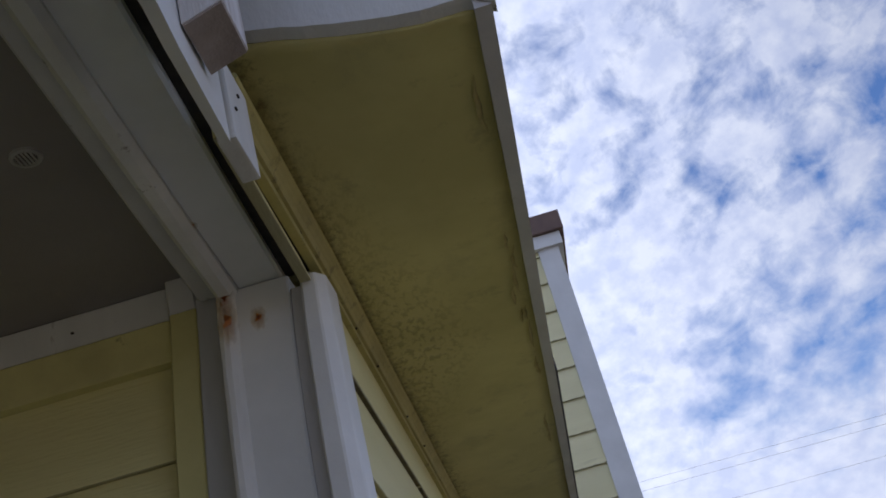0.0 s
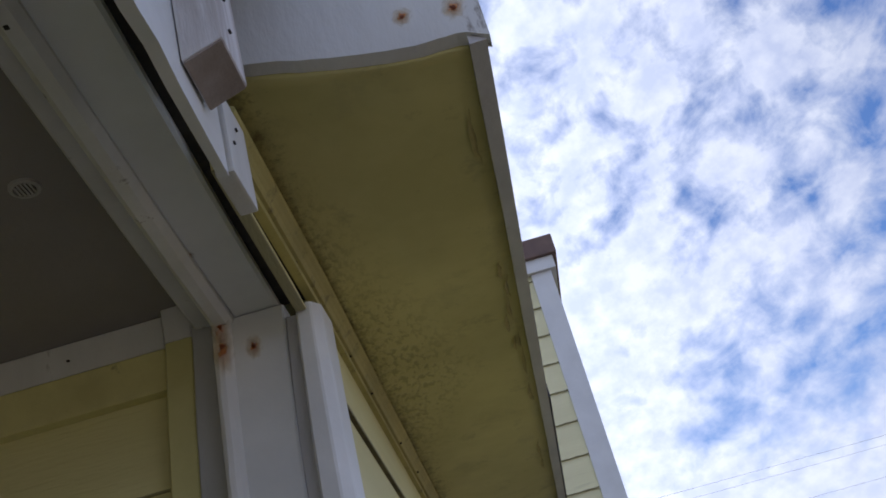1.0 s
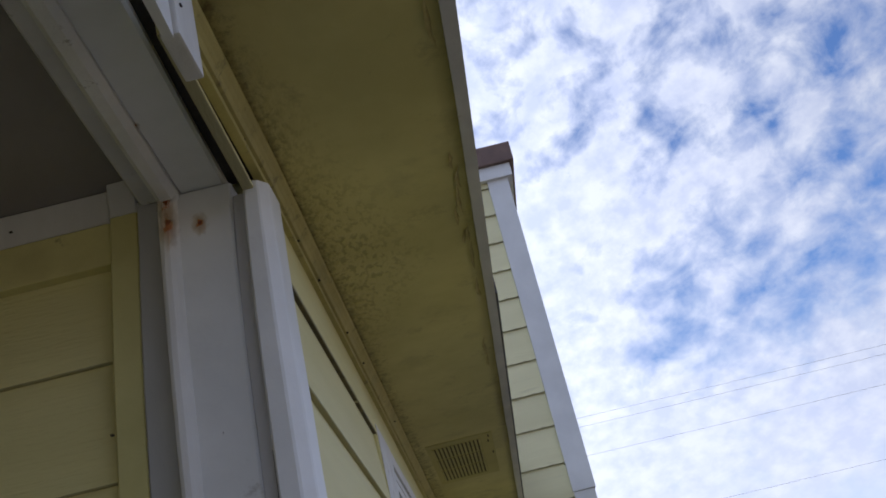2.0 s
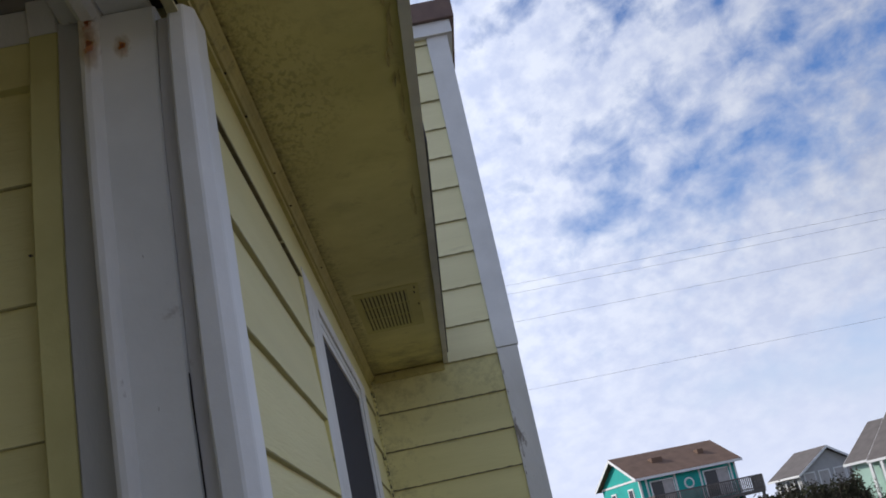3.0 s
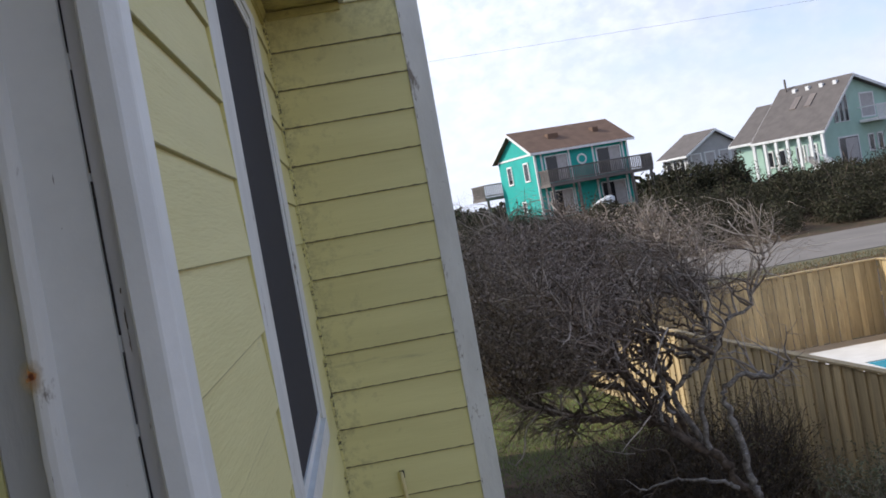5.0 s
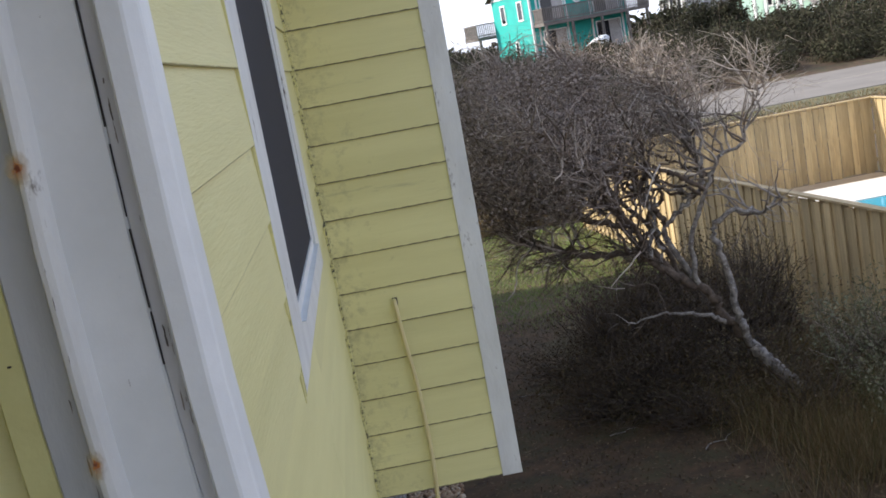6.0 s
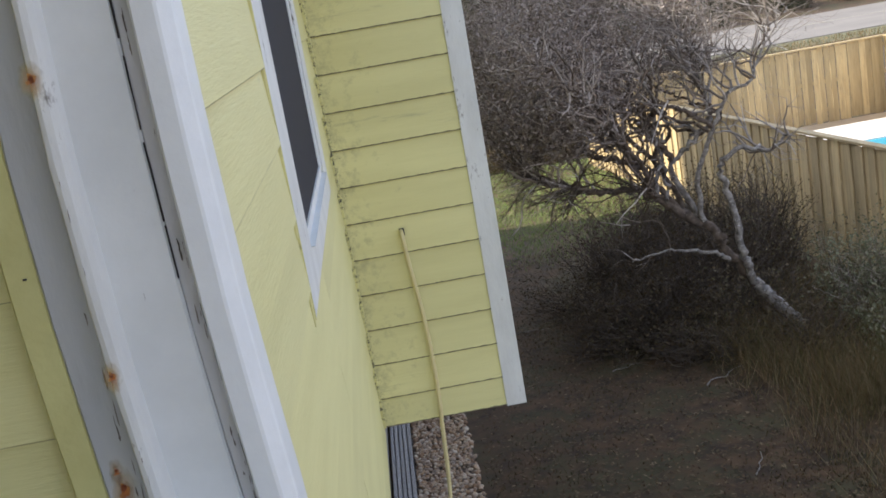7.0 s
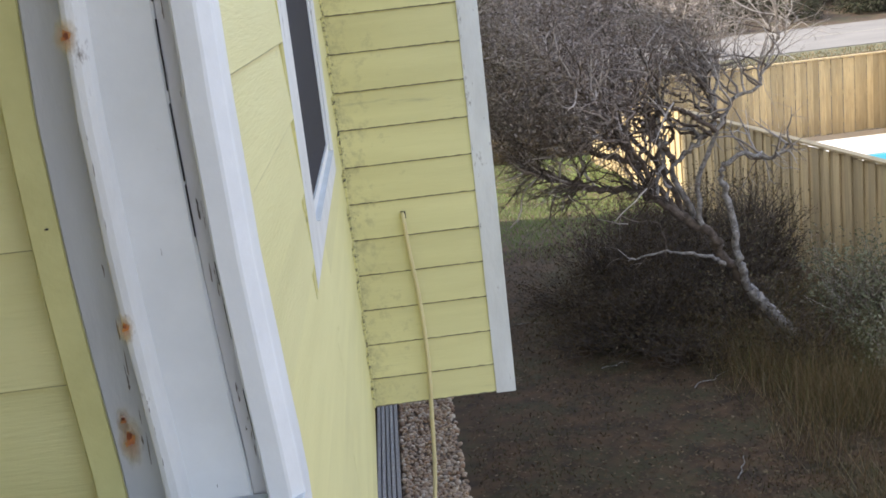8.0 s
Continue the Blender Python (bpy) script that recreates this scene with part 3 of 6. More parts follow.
for y0, y1, px in ((1.34, 21.8, 0.314), (-6.3, 1.34, 0.10)):
    pts = [(min(p[0], px), p[1]) for p in prof]
    ring0 = [bm.verts.new((p[0], y0, p[1])) for p in pts]
    ring1 = [bm.verts.new((p[0], y1, p[1])) for p in pts]
    for i in range(6):
        bm.faces.new((ring0[i], ring0[(i + 1) % 6], ring1[(i + 1) % 6], ring1[i]))
    for ring in (ring0, ring1):
        bm.faces.new((ring[0], ring[1], ring[2], ring[5]))
        bm.faces.new((ring[2], ring[3], ring[4], ring[5]))
bmesh.ops.recalc_face_normals(bm, faces=bm.faces)
tagged(new("roof", mesh_of("roof", bm, SHINGLE)), "brown shingle roof of the yellow house", "roof", kind="structure")
bm = bmesh.new()
for y in (-5.9, 21.4):
    vs = [bm.verts.new(p) for p in ((-0.1, y, 5.9), (-4, y, 8.2), (-7.9, y, 5.9), (-0.1, y + 0.05, 5.9), (-4, y + 0.05, 8.2), (-7.9, y + 0.05, 5.9))]
    bm.faces.new(vs[:3]), bm.faces.new(vs[3:])
tagged(new("wall_gable", mesh_of("wall_gable", bm, SIDING)), "yellow gable ends of the house", "wall", kind="structure")

# boxed eave
eave = thing("boxed_eave", "boxed eave with blistered yellow soffit and white fascia", "eave", "structure")


def ragged_edge(u):
    """Height of the end board's lower edge over the soffit, from the wall (0) to the fascia (1)."""
    return 0.011 + 0.046 * (1 - min(u / 0.7, 1)) ** 1.3 - 0.013 * max(0, (u - 0.9) / 0.1)


def sag(x, y):
    """The soffit has pulled up where its near end meets the end board."""
    u = min(max((x - 0.04) / 0.2825, 0), 1)
    return (ragged_edge(u) - 0.010) * math.exp(-(y - 1.346) / 0.16) + 0.002 * noise.noise((x * 9, y * 4, 2))


bm = bmesh.new()
nu, nv = 10, 70
net = [[bm.verts.new((0.0305 * i - 0.003 if i else 0.0, 1.346 + (CHASE_Y - 1.346) * (j / nv) ** 1.3, SOFFIT_Z + sag(0.03 * i, 1.346 + (CHASE_Y - 1.346) * (j / nv) ** 1.3))) for i in range(nu + 1)] for j in range(nv + 1)]
for j in range(nv):
    for i in range(nu):
        bm.faces.new((net[j][i], net[j + 1][i], net[j + 1][i + 1], net[j][i + 1]))
top = bmesh.ops.extrude_face_region(bm, geom=list(bm.faces))
bmesh.ops.translate(bm, verts=[v for v in top["geom"] if isinstance(v, bmesh.types.BMVert)], vec=(0, 0, 0.012))
bmesh.ops.recalc_face_normals(bm, faces=bm.faces)
off_line(part("soffit_panel", bm, SOFFIT, eave, "yellow soffit panel with blistered paint and mildew", True), 0.3)
bm = bmesh.new()
n = 48
rim = []
for i in range(n + 1):
    y = 1.333 + (CHASE_Y - 0.002 - 1.333) * i / n
    wob = 0.0035 * noise.noise((y * 3.1, 0, 0)) + 0.002 * noise.noise((y * 11, 3, 0))
    rim.append([bm.verts.new(p) for p in ((0.2965 + wob * 0.8, y, SOFFIT_Z - 0.004 - 0.004 * min(1, (y - 1.333) / 0.2) + wob), (0.3155, y, SOFFIT_Z - 0.004 - 0.005 * min(1, (y - 1.333) / 0.2) + wob * 0.5), (0.3155, y, 5.838), (0.2965, y, 5.838))])
for a, b in zip(rim, rim[1:]):
    for k in range(4):
        bm.faces.new((a[k], a[(k + 1) % 4], b[(k + 1) % 4], b[k]))
bm.faces.new(rim[0]), bm.faces.new(rim[-1][::-1])
bmesh.ops.recalc_face_normals(bm, faces=bm.faces)
part("fascia", bm, GREY_TRIM, eave, "white fascia board with peeling lower edge")
# end board with a ragged lower edge
bm = bmesh.new()
cols = []
for i in range(25):
    u = i / 24
    x = 0.040 + 0.2800 * u
    low = SOFFIT_Z + ragged_edge(u) + 0.003 * noise.noise((x * 30, 1, 0))
    cols.append([bm.verts.new(p) for p in ((x, 1.328, low), (x, 1.328, 5.838), (x, 1.3455, 5.838), (x, 1.3455, low - 0.004))])
for a, b in zip(cols, cols[1:]):
    for k in range(4):
        bm.faces.new((a[k], b[k], b[(k + 1) % 4], a[(k + 1) % 4]))
bm.faces.new(cols[0]), bm.faces.new(cols[-1][::-1])
bmesh.ops.recalc_face_normals(bm, faces=bm.faces)
part("end_board", bm, WHITE_WORN, eave, "white end board with ragged lower edge")
# quarter moulding where the soffit meets the wall
bm = bmesh.new()
prof = [(0.0, 5.602), (0.0125, 5.602), (0.0135, 5.609), (0.004, 5.611), (0.003, 5.620), (0.015, 5.6225), (0.019, 5.629), (0.024, 5.634), (0.029, 5.638), (0.031, 5.643), (0.029, 5.6470), (0.019, 5.6485), (0.019, SOFFIT_Z + 0.001), (0.0, SOFFIT_Z + 0.001)]
runs = [[bm.verts.new((p[0], y, p[1] + 0.0012 * noise.noise((y * 4, 0, 9)))) for p in prof] for y in (1.32, 1.5, 1.75, 2.1, 2.5, 2.9, 3.3, 3.8, 4.4, CHASE_Y - 0.003)]
for r0, r1 in zip(runs, runs[1:]):
    for i in range(len(prof)):
        bm.faces.new((r0[i], r1[i], r1[(i + 1) % len(prof)], r0[(i + 1) % len(prof)]))
bm.faces.new(runs[0]), bm.faces.new(runs[-1][::-1])
bmesh.ops.recalc_face_normals(bm, faces=bm.faces)
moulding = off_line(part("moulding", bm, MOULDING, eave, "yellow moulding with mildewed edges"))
block("drip_edge", (0.317, 0.3225, 2.52, 4.86, SOFFIT_Z + 0.010, 5.80), FLASHING, eave, 0.001, "dark metal strip along the fascia")

# soffit vent: a framed grille with louvres
vent = thing("soffit_vent", "yellow-painted rectangular louvred vent in the soffit", "vent")
VX0, VX1, VY0, VY1 = 0.044, 0.248, 3.60, 4.17
bm = bmesh.new()
z1, z0 = SOFFIT_Z - 0.0004, SOFFIT_Z - 0.0018
for x0, x1, y0, y1 in ((VX0, VX1, VY0, VY0 + 0.055), (VX0, VX1, VY1 - 0.045, VY1), (VX0, VX0 + 0.016, VY0 + 0.055, VY1 - 0.045), (VX1 - 0.038, VX1, VY0 + 0.055, VY1 - 0.045)):
    box(bm, x0, x1, y0, y1, z0, z1, 0.0006)
for y in (VY0 + 0.205, VY0 + 0.365):
    box(bm, VX0 + 0.016, VX1 - 0.038, y - 0.005, y + 0.005, z0 + 0.0005, z1)
part("frame", bm, SOFFIT_PLAIN, vent)
block("backing", (VX0 + 0.016, VX1 - 0.038, VY0 + 0.055, VY1 - 0.045, SOFFIT_Z - 0.0010, SOFFIT_Z - 0.0003), VENT_BACK, vent, 0)
slat_mesh = mesh_of("slat", box(bmesh.new(), -0.0036, 0.0036, -0.0745, 0.0745, -0.0009, 0.0009), SOFFIT_PLAIN)
for row in range(3):
    for i in range(13):
        louvre = new("slat", slat_mesh)
        louvre.parent = vent
        louvre.matrix_basis = pose(VX0 + 0.0185 + i * 0.01208, VY0 + 0.126 + row * 0.1575, SOFFIT_Z - 0.0022, 0, 14, 0)
# a small patch of flaked paint beside the grille
for x, y in ((0.236, 3.64), (0.233, 3.70), (0.241, 3.86)):
    part("paint_flake", box(bmesh.new(), x - 0.002, x + 0.002, y - 0.014, y + 0.014, SOFFIT_Z - 0.0028, SOFFIT_Z - 0.0019, 0.0003), DARK, vent)

# ---- chimney chase standing out from the wall ----
chase = thing("chimney_chase", "yellow lap-sided chimney chase with white corner boards and brown cap", "chimney", "structure")
CH_X, CH_BOT, CH_TOP = 0.62, 2.787, 7.155
bm = bmesh.new()
box(bm, -0.06, CH_X - 0.014, CHASE_Y + 0.001, 6.3, CH_BOT + 0.01, 5.86)
box(bm, -0.75, CH_X - 0.014, CHASE_Y + 0.001, 6.3, 5.86, CH_TOP + 0.02)
part("core", bm, CHASE_LIT, chase)
block("corner_board", (0.531, CH_X, CHASE_Y - 0.016, CHASE_Y + 0.075, CH_BOT - 0.004, SOFFIT_Z + 0.008), WHITE_WORN, chase, 0.003, "white corner board with flaking paint")
block("corner_board", (0.528, CH_X + 0.006, CHASE_Y - 0.021, CHASE_Y + 0.075, SOFFIT_Z + 0.010, CH_TOP), WHITE, chase, 0.003, "white corner board")
block("top_band", (-0.75, CH_X + 0.032, CHASE_Y - 0.040, 6.33, CH_TOP, CH_TOP + 0.066), WHITE, chase, 0.003, "white band under the cap")
bm = bmesh.new()
box(bm, -0.78, CH_X + 0.055, CHASE_Y - 0.062, 6.36, CH_TOP + 0.067, CH_TOP + 0.165, 0.006)
part("cap", bm, CAP, chase, "brown weathered metal chimney cap")
bm = box(bmesh.new(), -0.034, -0.017, CHASE_Y - 0.026, CHASE_Y - 0.0005, CH_BOT, SOFFIT_Z - 0.002, 0.004)
trim_mat = TRIM_YELLOW.copy()
mottled(trim_mat, (0.06, 0.06, 0.04), 60, 0.50, 0.60)
part("corner_bead", bm, trim_mat, chase, "yellow corner bead blackened by mildew")

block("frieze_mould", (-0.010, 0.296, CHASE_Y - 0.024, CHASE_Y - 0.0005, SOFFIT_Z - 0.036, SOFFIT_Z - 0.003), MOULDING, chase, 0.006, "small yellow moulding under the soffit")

# ---- window in the main wall ----
window = thing("window_1", "narrow white-framed window with a dark screen", "window", "structure")
CY0, CY1, CF = WY0 - 0.24, WY1 + 0.33, 0.012
bm = bmesh.new()
box(bm, -0.003, CF, CY0, WY0 + 0.002, 3.98, 5.505, 0.002)
box(bm, -0.003, CF, WY1 + 0.125, CY1, 3.98, 5.505, 0.002)
box(bm, -0.003, CF - 0.0005, WY0 + 0.002, WY1 + 0.125, WZ1 + 0.043, 5.503, 0.002)
box(bm, -0.003, CF - 0.0005, WY0 + 0.002, WY1 + 0.125, 3.982, WZ0 - 0.022, 0.002)
part("casing", bm, WHITE_WORN, window, "white window casing with worn corners")
block("casing_edge", (-0.003, CF - 0.001, CY0 - 0.004, CY0 - 0.0005, 3.975, 5.50), TRIM_YELLOW, window, 0.001, "yellow-painted edge of the casing")
bm = bmesh.new()
for y0, y1, z0, z1 in ((WY1 + 0.06, WY1 + 0.121, WZ0, WZ1 + 0.04), (WY0 + 0.006, WY1 + 0.06, WZ1 - 0.005, WZ1 + 0.018), (WY0 + 0.006, WY1 + 0.06, WZ1 + 0.023, WZ1 + 0.041), (WY0 + 0.006, WY1 + 0.06, WZ0 - 0.018, WZ0 + 0.012)):
    box(bm, -0.06, 0.006, y0, y1, z0, z1, 0.002)
part("window_frame", bm, WHITE, window, "white vinyl window frame")
block("insect_screen", (-0.004, 0.0005, WY0 + 0.004, WY1 + 0.0595, WZ0 + 0.0125, WZ1 - 0.0055), SCREEN, window, 0, "dark insect screen")
block("pane", (-0.040, -0.034, WY0 + 0.004, WY1 + 0.0595, WZ0 + 0.0125, WZ1 - 0.0055), GLASS, window, 0, "dark window pane")
block("window_sill", (-0.003, 0.022, WY0 + 0.01, WY1 + 0.12, WZ0 - 0.0215, WZ0 - 0.0185), WHITE, window, 0.001, "white window sill")
for z0, z1, w in ((3.965, 4.05, 0.020), (4.16, 4.25, 0.014), (4.38, 4.56, 0.009), (5.36, 5.49, 0.012)):
    block("caulk_flap", (-0.002, CF - 0.003, CY0 - 0.005 - w, CY0 - 0.005, z0, z1), TRIM_YELLOW, window, 0.002)

for piece in window.children:
    off_line(piece)

# ---- porch opening: jamb, casing, header, sill ----
opening = thing("porch_opening", "white-painted porch opening frame with rusty nails", "door frame", "structure")
J0, J1 = 3.972, 5.60


# how far the frame's boards are bent to fit the camera's view, by height: the inner ones, the outer ones, and both near
# the sill
BOW_Z = (4.0, 4.15, 4.3, 4.5, 4.64, 4.85, 5.07, 5.21, 5.38, 5.5, 5.6)
BOW_IN = (0.0, 0.0, 0.0, 0.0, 0.11, 0.25, 0.37, 0.47, 0.65, 0.82, 1.0)
BOW_OUT = (0.0, 0.0, 0.0, 0.0, 0.0, 0.0, 0.03, 0.20, 0.43, 0.68, 1.0)
BOW_SILL = (0.022, 0.012, 0.004, 0.0, 0.0, 0.0, 0.0, 0.0, 0.0, 0.0, 0.0)


def bow(x, z):
    inner = float(np.interp(x, (-0.166, -0.056), (1.0, 0.0)))
    top = float(np.interp(x, (-0.226, -0.166, -0.135, -0.056, -0.03, 0.01), (0.055, 0.035, 0.030, 0.026, 0.025, 0.010)))
    return top * (inner * float(np.interp(z, BOW_Z, BOW_IN)) + (1 - inner) * float(np.interp(z, BOW_Z, BOW_OUT))) + float(np.interp(z, BOW_Z, BOW_SILL))


def upright(name, profile, z0, z1, material, label="", steps=28, rough=0.0):
    """An upright board of the frame: its cut drawn out from z0 to z1 and bowed with the rest; rough wavers its edges."""
    bm = bmesh.new()
    rings = []
    for i in range(steps + 1):
        z = z0 + (z1 - z0) * i / steps
        rings.append([bm.verts.new((x + bow(x, z) + rough * noise.noise((z * 23, k * 5.1, 1)), y, z)) for k, (x, y) in enumerate(profile)])
    n = len(profile)
    for a, b in zip(rings, rings[1:]):
        for k in range(n):
            bm.faces.new((a[k], a[(k + 1) % n], b[(k + 1) % n], b[k]))
    bm.faces.new(rings[0]), bm.faces.new(rings[-1][::-1])
    bmesh.ops.recalc_face_normals(bm, faces=bm.faces)
    return part(name, bm, material, opening, label)


def slab(x0, x1, y0, y1, c=0.003):
    """The cut of a board with eased front edges."""
    return [(x0 + c, y0), (x1 - c, y0), (x1, y0 + c), (x1, y1), (x0, y1), (x0, y0 + c)]


upright("jamb_face", slab(-0.140, -0.0565, JAMB_Y, JAMB_Y + 0.07), J0, J1, WHITE, "white jamb board")
upright("stop_bead", [(-0.166, 1.694), (-0.163, 1.688), (-0.157, 1.686), (-0.148, 1.687), (-0.141, 1.691), (-0.135, 1.6985), (-0.135, 1.77), (-0.166, 1.77)], J0, J1, WHITE_WORN, "white stop bead streaked with rust", rough=0.0012)
upright("inner_return", slab(-0.226, -0.1665, JAMB_Y + 0.030, JAMB_Y + 0.074), J0 - 0.2, 5.62, GREY_SHADED, "grey inner board, its shade in the paint")
upright("weather_strip", slab(-0.0562, -0.012, JAMB_Y + 0.003, JAMB_Y + 0.07, 0.002), J0, J1 - 0.02, GREY_TRIM, "grey weathered strip with cracked paint", rough=0.0015)
CRACKS = ((4.335, 4.40, -0.0563, 0.0009), (4.405, 4.50, -0.0565, 0.0012), (4.515, 4.60, -0.0562, 0.0007), (4.62, 4.80, -0.0568, 0.0016), (4.81, 4.93, -0.0562, 0.0010), (4.20, 4.245, -0.0385, 0.0010),
          (4.27, 4.30, -0.0385, 0.0007), (4.06, 4.13, -0.0385, 0.0009), (4.95, 5.10, -0.0560, 0.0007), (5.12, 5.22, -0.0385, 0.0006))
for z0, z1, x0, w in CRACKS:
    upright("crack", [(x0, JAMB_Y - 0.0012), (x0 + w, JAMB_Y - 0.0012), (x0 + w, JAMB_Y + 0.02), (x0, JAMB_Y + 0.02)], z0, z1, DARK, "open joint", 8, 0.0006)
upright("casing", [(-0.030, 1.672), (-0.006, 1.672), (-0.002, 1.6735), (0.0115, 1.687), (0.0135, 1.691), (0.0135, 1.752), (-0.033, 1.752), (-0.033, 1.675)], J0 - 1.2, 5.578, WHITE, "white outer casing", 44, 0.0006)
upright("trim_head", slab(-0.268, -0.2265, 1.734, 1.775), 5.6105, 5.664, WHITE_WORN, "", 3)
upright("corner_trim", slab(-0.268, -0.2265, 1.735, 1.775), 3.06, 5.610, TRIM_SHADED, "yellow corner trim board, darkened for its shade", 40)


# header
def header_board(name, x0, x1, z0, z1, run, material, label, y1=JAMB_Y + 0.05, c=0.004):
    """A board over the opening; skewed by run metres a metre to fit the camera's view."""
    bm = bmesh.new()
    rings = []
    for i in range(31):
        y = -5.4 + (y1 + 5.4) * i / 30
        shift = run * max(0.0, 1.69 - y) if y > 0 else run * 1.69
        rings.append([bm.verts.new((x + shift, y, z)) for x, z in ((x0, z1), (x0, z0 + c), (x0 + c, z0), (x1 - c, z0), (x1, z0 + c), (x1, z1))])
    for a, b in zip(rings, rings[1:]):
        for k in range(6):
            bm.faces.new((a[k], a[(k + 1) % 6], b[(k + 1) % 6], b[k]))
    bm.faces.new(rings[0]), bm.faces.new(rings[-1][::-1])
    bmesh.ops.recalc_face_normals(bm, faces=bm.faces)
    return part(name, bm, material, opening, label)


header_board("header_face", -0.104, -0.039, 5.602, 5.66, 0.030, WHITE, "underside of the header board")
header_board("header_bead", -0.134, -0.1035, 5.588, 5.66, 0.038, WHITE_WORN, "white bead along the header", c=0.008)
header_board("header_side", -0.165, -0.1345, 5.612, 5.664, 0.045, GREY_TRIM, "", JAMB_Y + 0.025)
part("header_cavity", box(box(bmesh.new(), -0.10, 0.019, -5.4, 1.22, 5.616, 5.655), -0.10, -0.0045, 1.22, 1.735, 5.616, 5.655), DARK, opening, "dark open joint behind the header board")
bm = bmesh.new()
prev = None
for i in range(140):
    y = -5.4 + (1.225 + 5.4) * i / 139
    w = 0.0025 * noise.noise((y * 9, 0, 4)) + (0.006 if abs(y - 1.03) < 0.04 else 0)
    a, b = 0.0225 + 0.015 * (1.225 - y), 0.0325 + 0.03 * (1.225 - y)
    ring = [bm.verts.new(p) for p in ((a, y, 5.492 + w), (b, y, 5.490 + w), (b, y, 5.90), (a, y, 5.90))]
    if prev:
        for k in range(4):
            bm.faces.new((prev[k], prev[(k + 1) % 4], ring[(k + 1) % 4], ring[k]))
    else:
        bm.faces.new(ring)
    prev = ring
bm.faces.new(prev[::-1])
bmesh.ops.recalc_face_normals(bm, faces=bm.faces)
part("header_casing", bm, WHITE, opening, "white board over the opening with chipped lower edge")
block("sill", (-0.26, 0.03, -5.4, 1.77, 3.925, 3.972), WHITE_WORN, opening, 0.004, "white worn sill")
block("sill_block", (-0.135, 0.036, 1.668, 1.70, 3.972, 3.984), WHITE_WORN, opening, 0.003)
block("sill_notch", (-0.112, -0.078, 1.6665, 1.69, 3.9725, 3.9795), DARK, opening, 0.001, "dark open notch over the sill")

strip = tagged(block("trim_strip", (0.0175, 0.037, 1.232, 1.312, 5.500, 5.602), WHITE_WORN, None, 0.003), "short white vertical trim board on the wall", "trim")
bm = box(bmesh.new(), 0.0375, 0.076, 1.097, 1.170, 5.527, 6.0, 0.002)
for v in bm.verts:
    if v.co.z < 5.7:
        v.co.z += (v.co.x - 0.0375) * 0.38
lumber = tagged(new("lumber_block", mesh_of("lumber_block", bm, surface("thin_worn_paint_on_wood", (0.60, 0.585, 0.57), (0.37, 0.335, 0.31), 22, 0.75, 0.8, 60, (1, 1, 0.12), (0.70, 0.70, 0.70), 9, 0.52, 0.60, local=False))), "vertical white-painted lumber block with a bare cut end", "lumber")
bm = box(bmesh.new(), 0.0390, 0.0745, 1.0985, 1.1685, 5.525, 5.5275)
for v in bm.verts:
    v.co.z += (v.co.x - 0.0375) * 0.38
part("cut_end", bm, BARE_WOOD, lumber, "bare brown cut end")

# upper band inside the porch
block("crown_board", (-2.4, -0.218, 1.752, 1.775, 5.613, 5.664), WHITE_WORN, wall_porch, 0.003, "white board under the ceiling")
block("frieze_board", (-2.4, -0.218, 1.750, 1.775, 5.548, 5.612), TRIM_YELLOW, wall_porch, 0.003, "yellow frieze board")

# round vent in the porch ceiling
rvent = thing("ceiling_vent", "small round dusty grey louvred vent in the ceiling", "vent", at=pose(-0.236, 1.378, 5.665))
bm = bmesh.new()
n = 24
for i in range(n):
    a0, a1 = 2 * math.pi * i / n, 2 * math.pi * (i + 1) / n
    ring = [[Vector((r * math.cos(a), r * math.sin(a), z)) for r, z in ((0.0125, -0.001), (0.0135, -0.004), (0.018, -0.003), (0.019, 0.0))] for a in (a0, a1)]
    for k in range(3):
        bm.faces.new([bm.verts.new(v) for v in (ring[0][k], ring[0][k + 1], ring[1][k + 1], ring[1][k])])
bmesh.ops.remove_doubles(bm, verts=bm.verts, dist=1e-5)
bmesh.ops.recalc_face_normals(bm, faces=bm.faces)
part("rim", bm, VENT_GREY, rvent)
bm = bmesh.new()
bmesh.ops.create_circle(bm, cap_ends=True, segments=24, radius=0.0128, matrix=Matrix.Translation((0, 0, -0.0006)))
part("backing", bm, DARK, rvent)
for i in range(5):
    x = -0.009 + i * 0.0045
    half = math.sqrt(0.0125 ** 2 - x * x)
    part("slat", box(bmesh.new(), x - 0.0013, x + 0.0013, -half, half, -0.0035, -0.001), VENT_GREY, rvent)


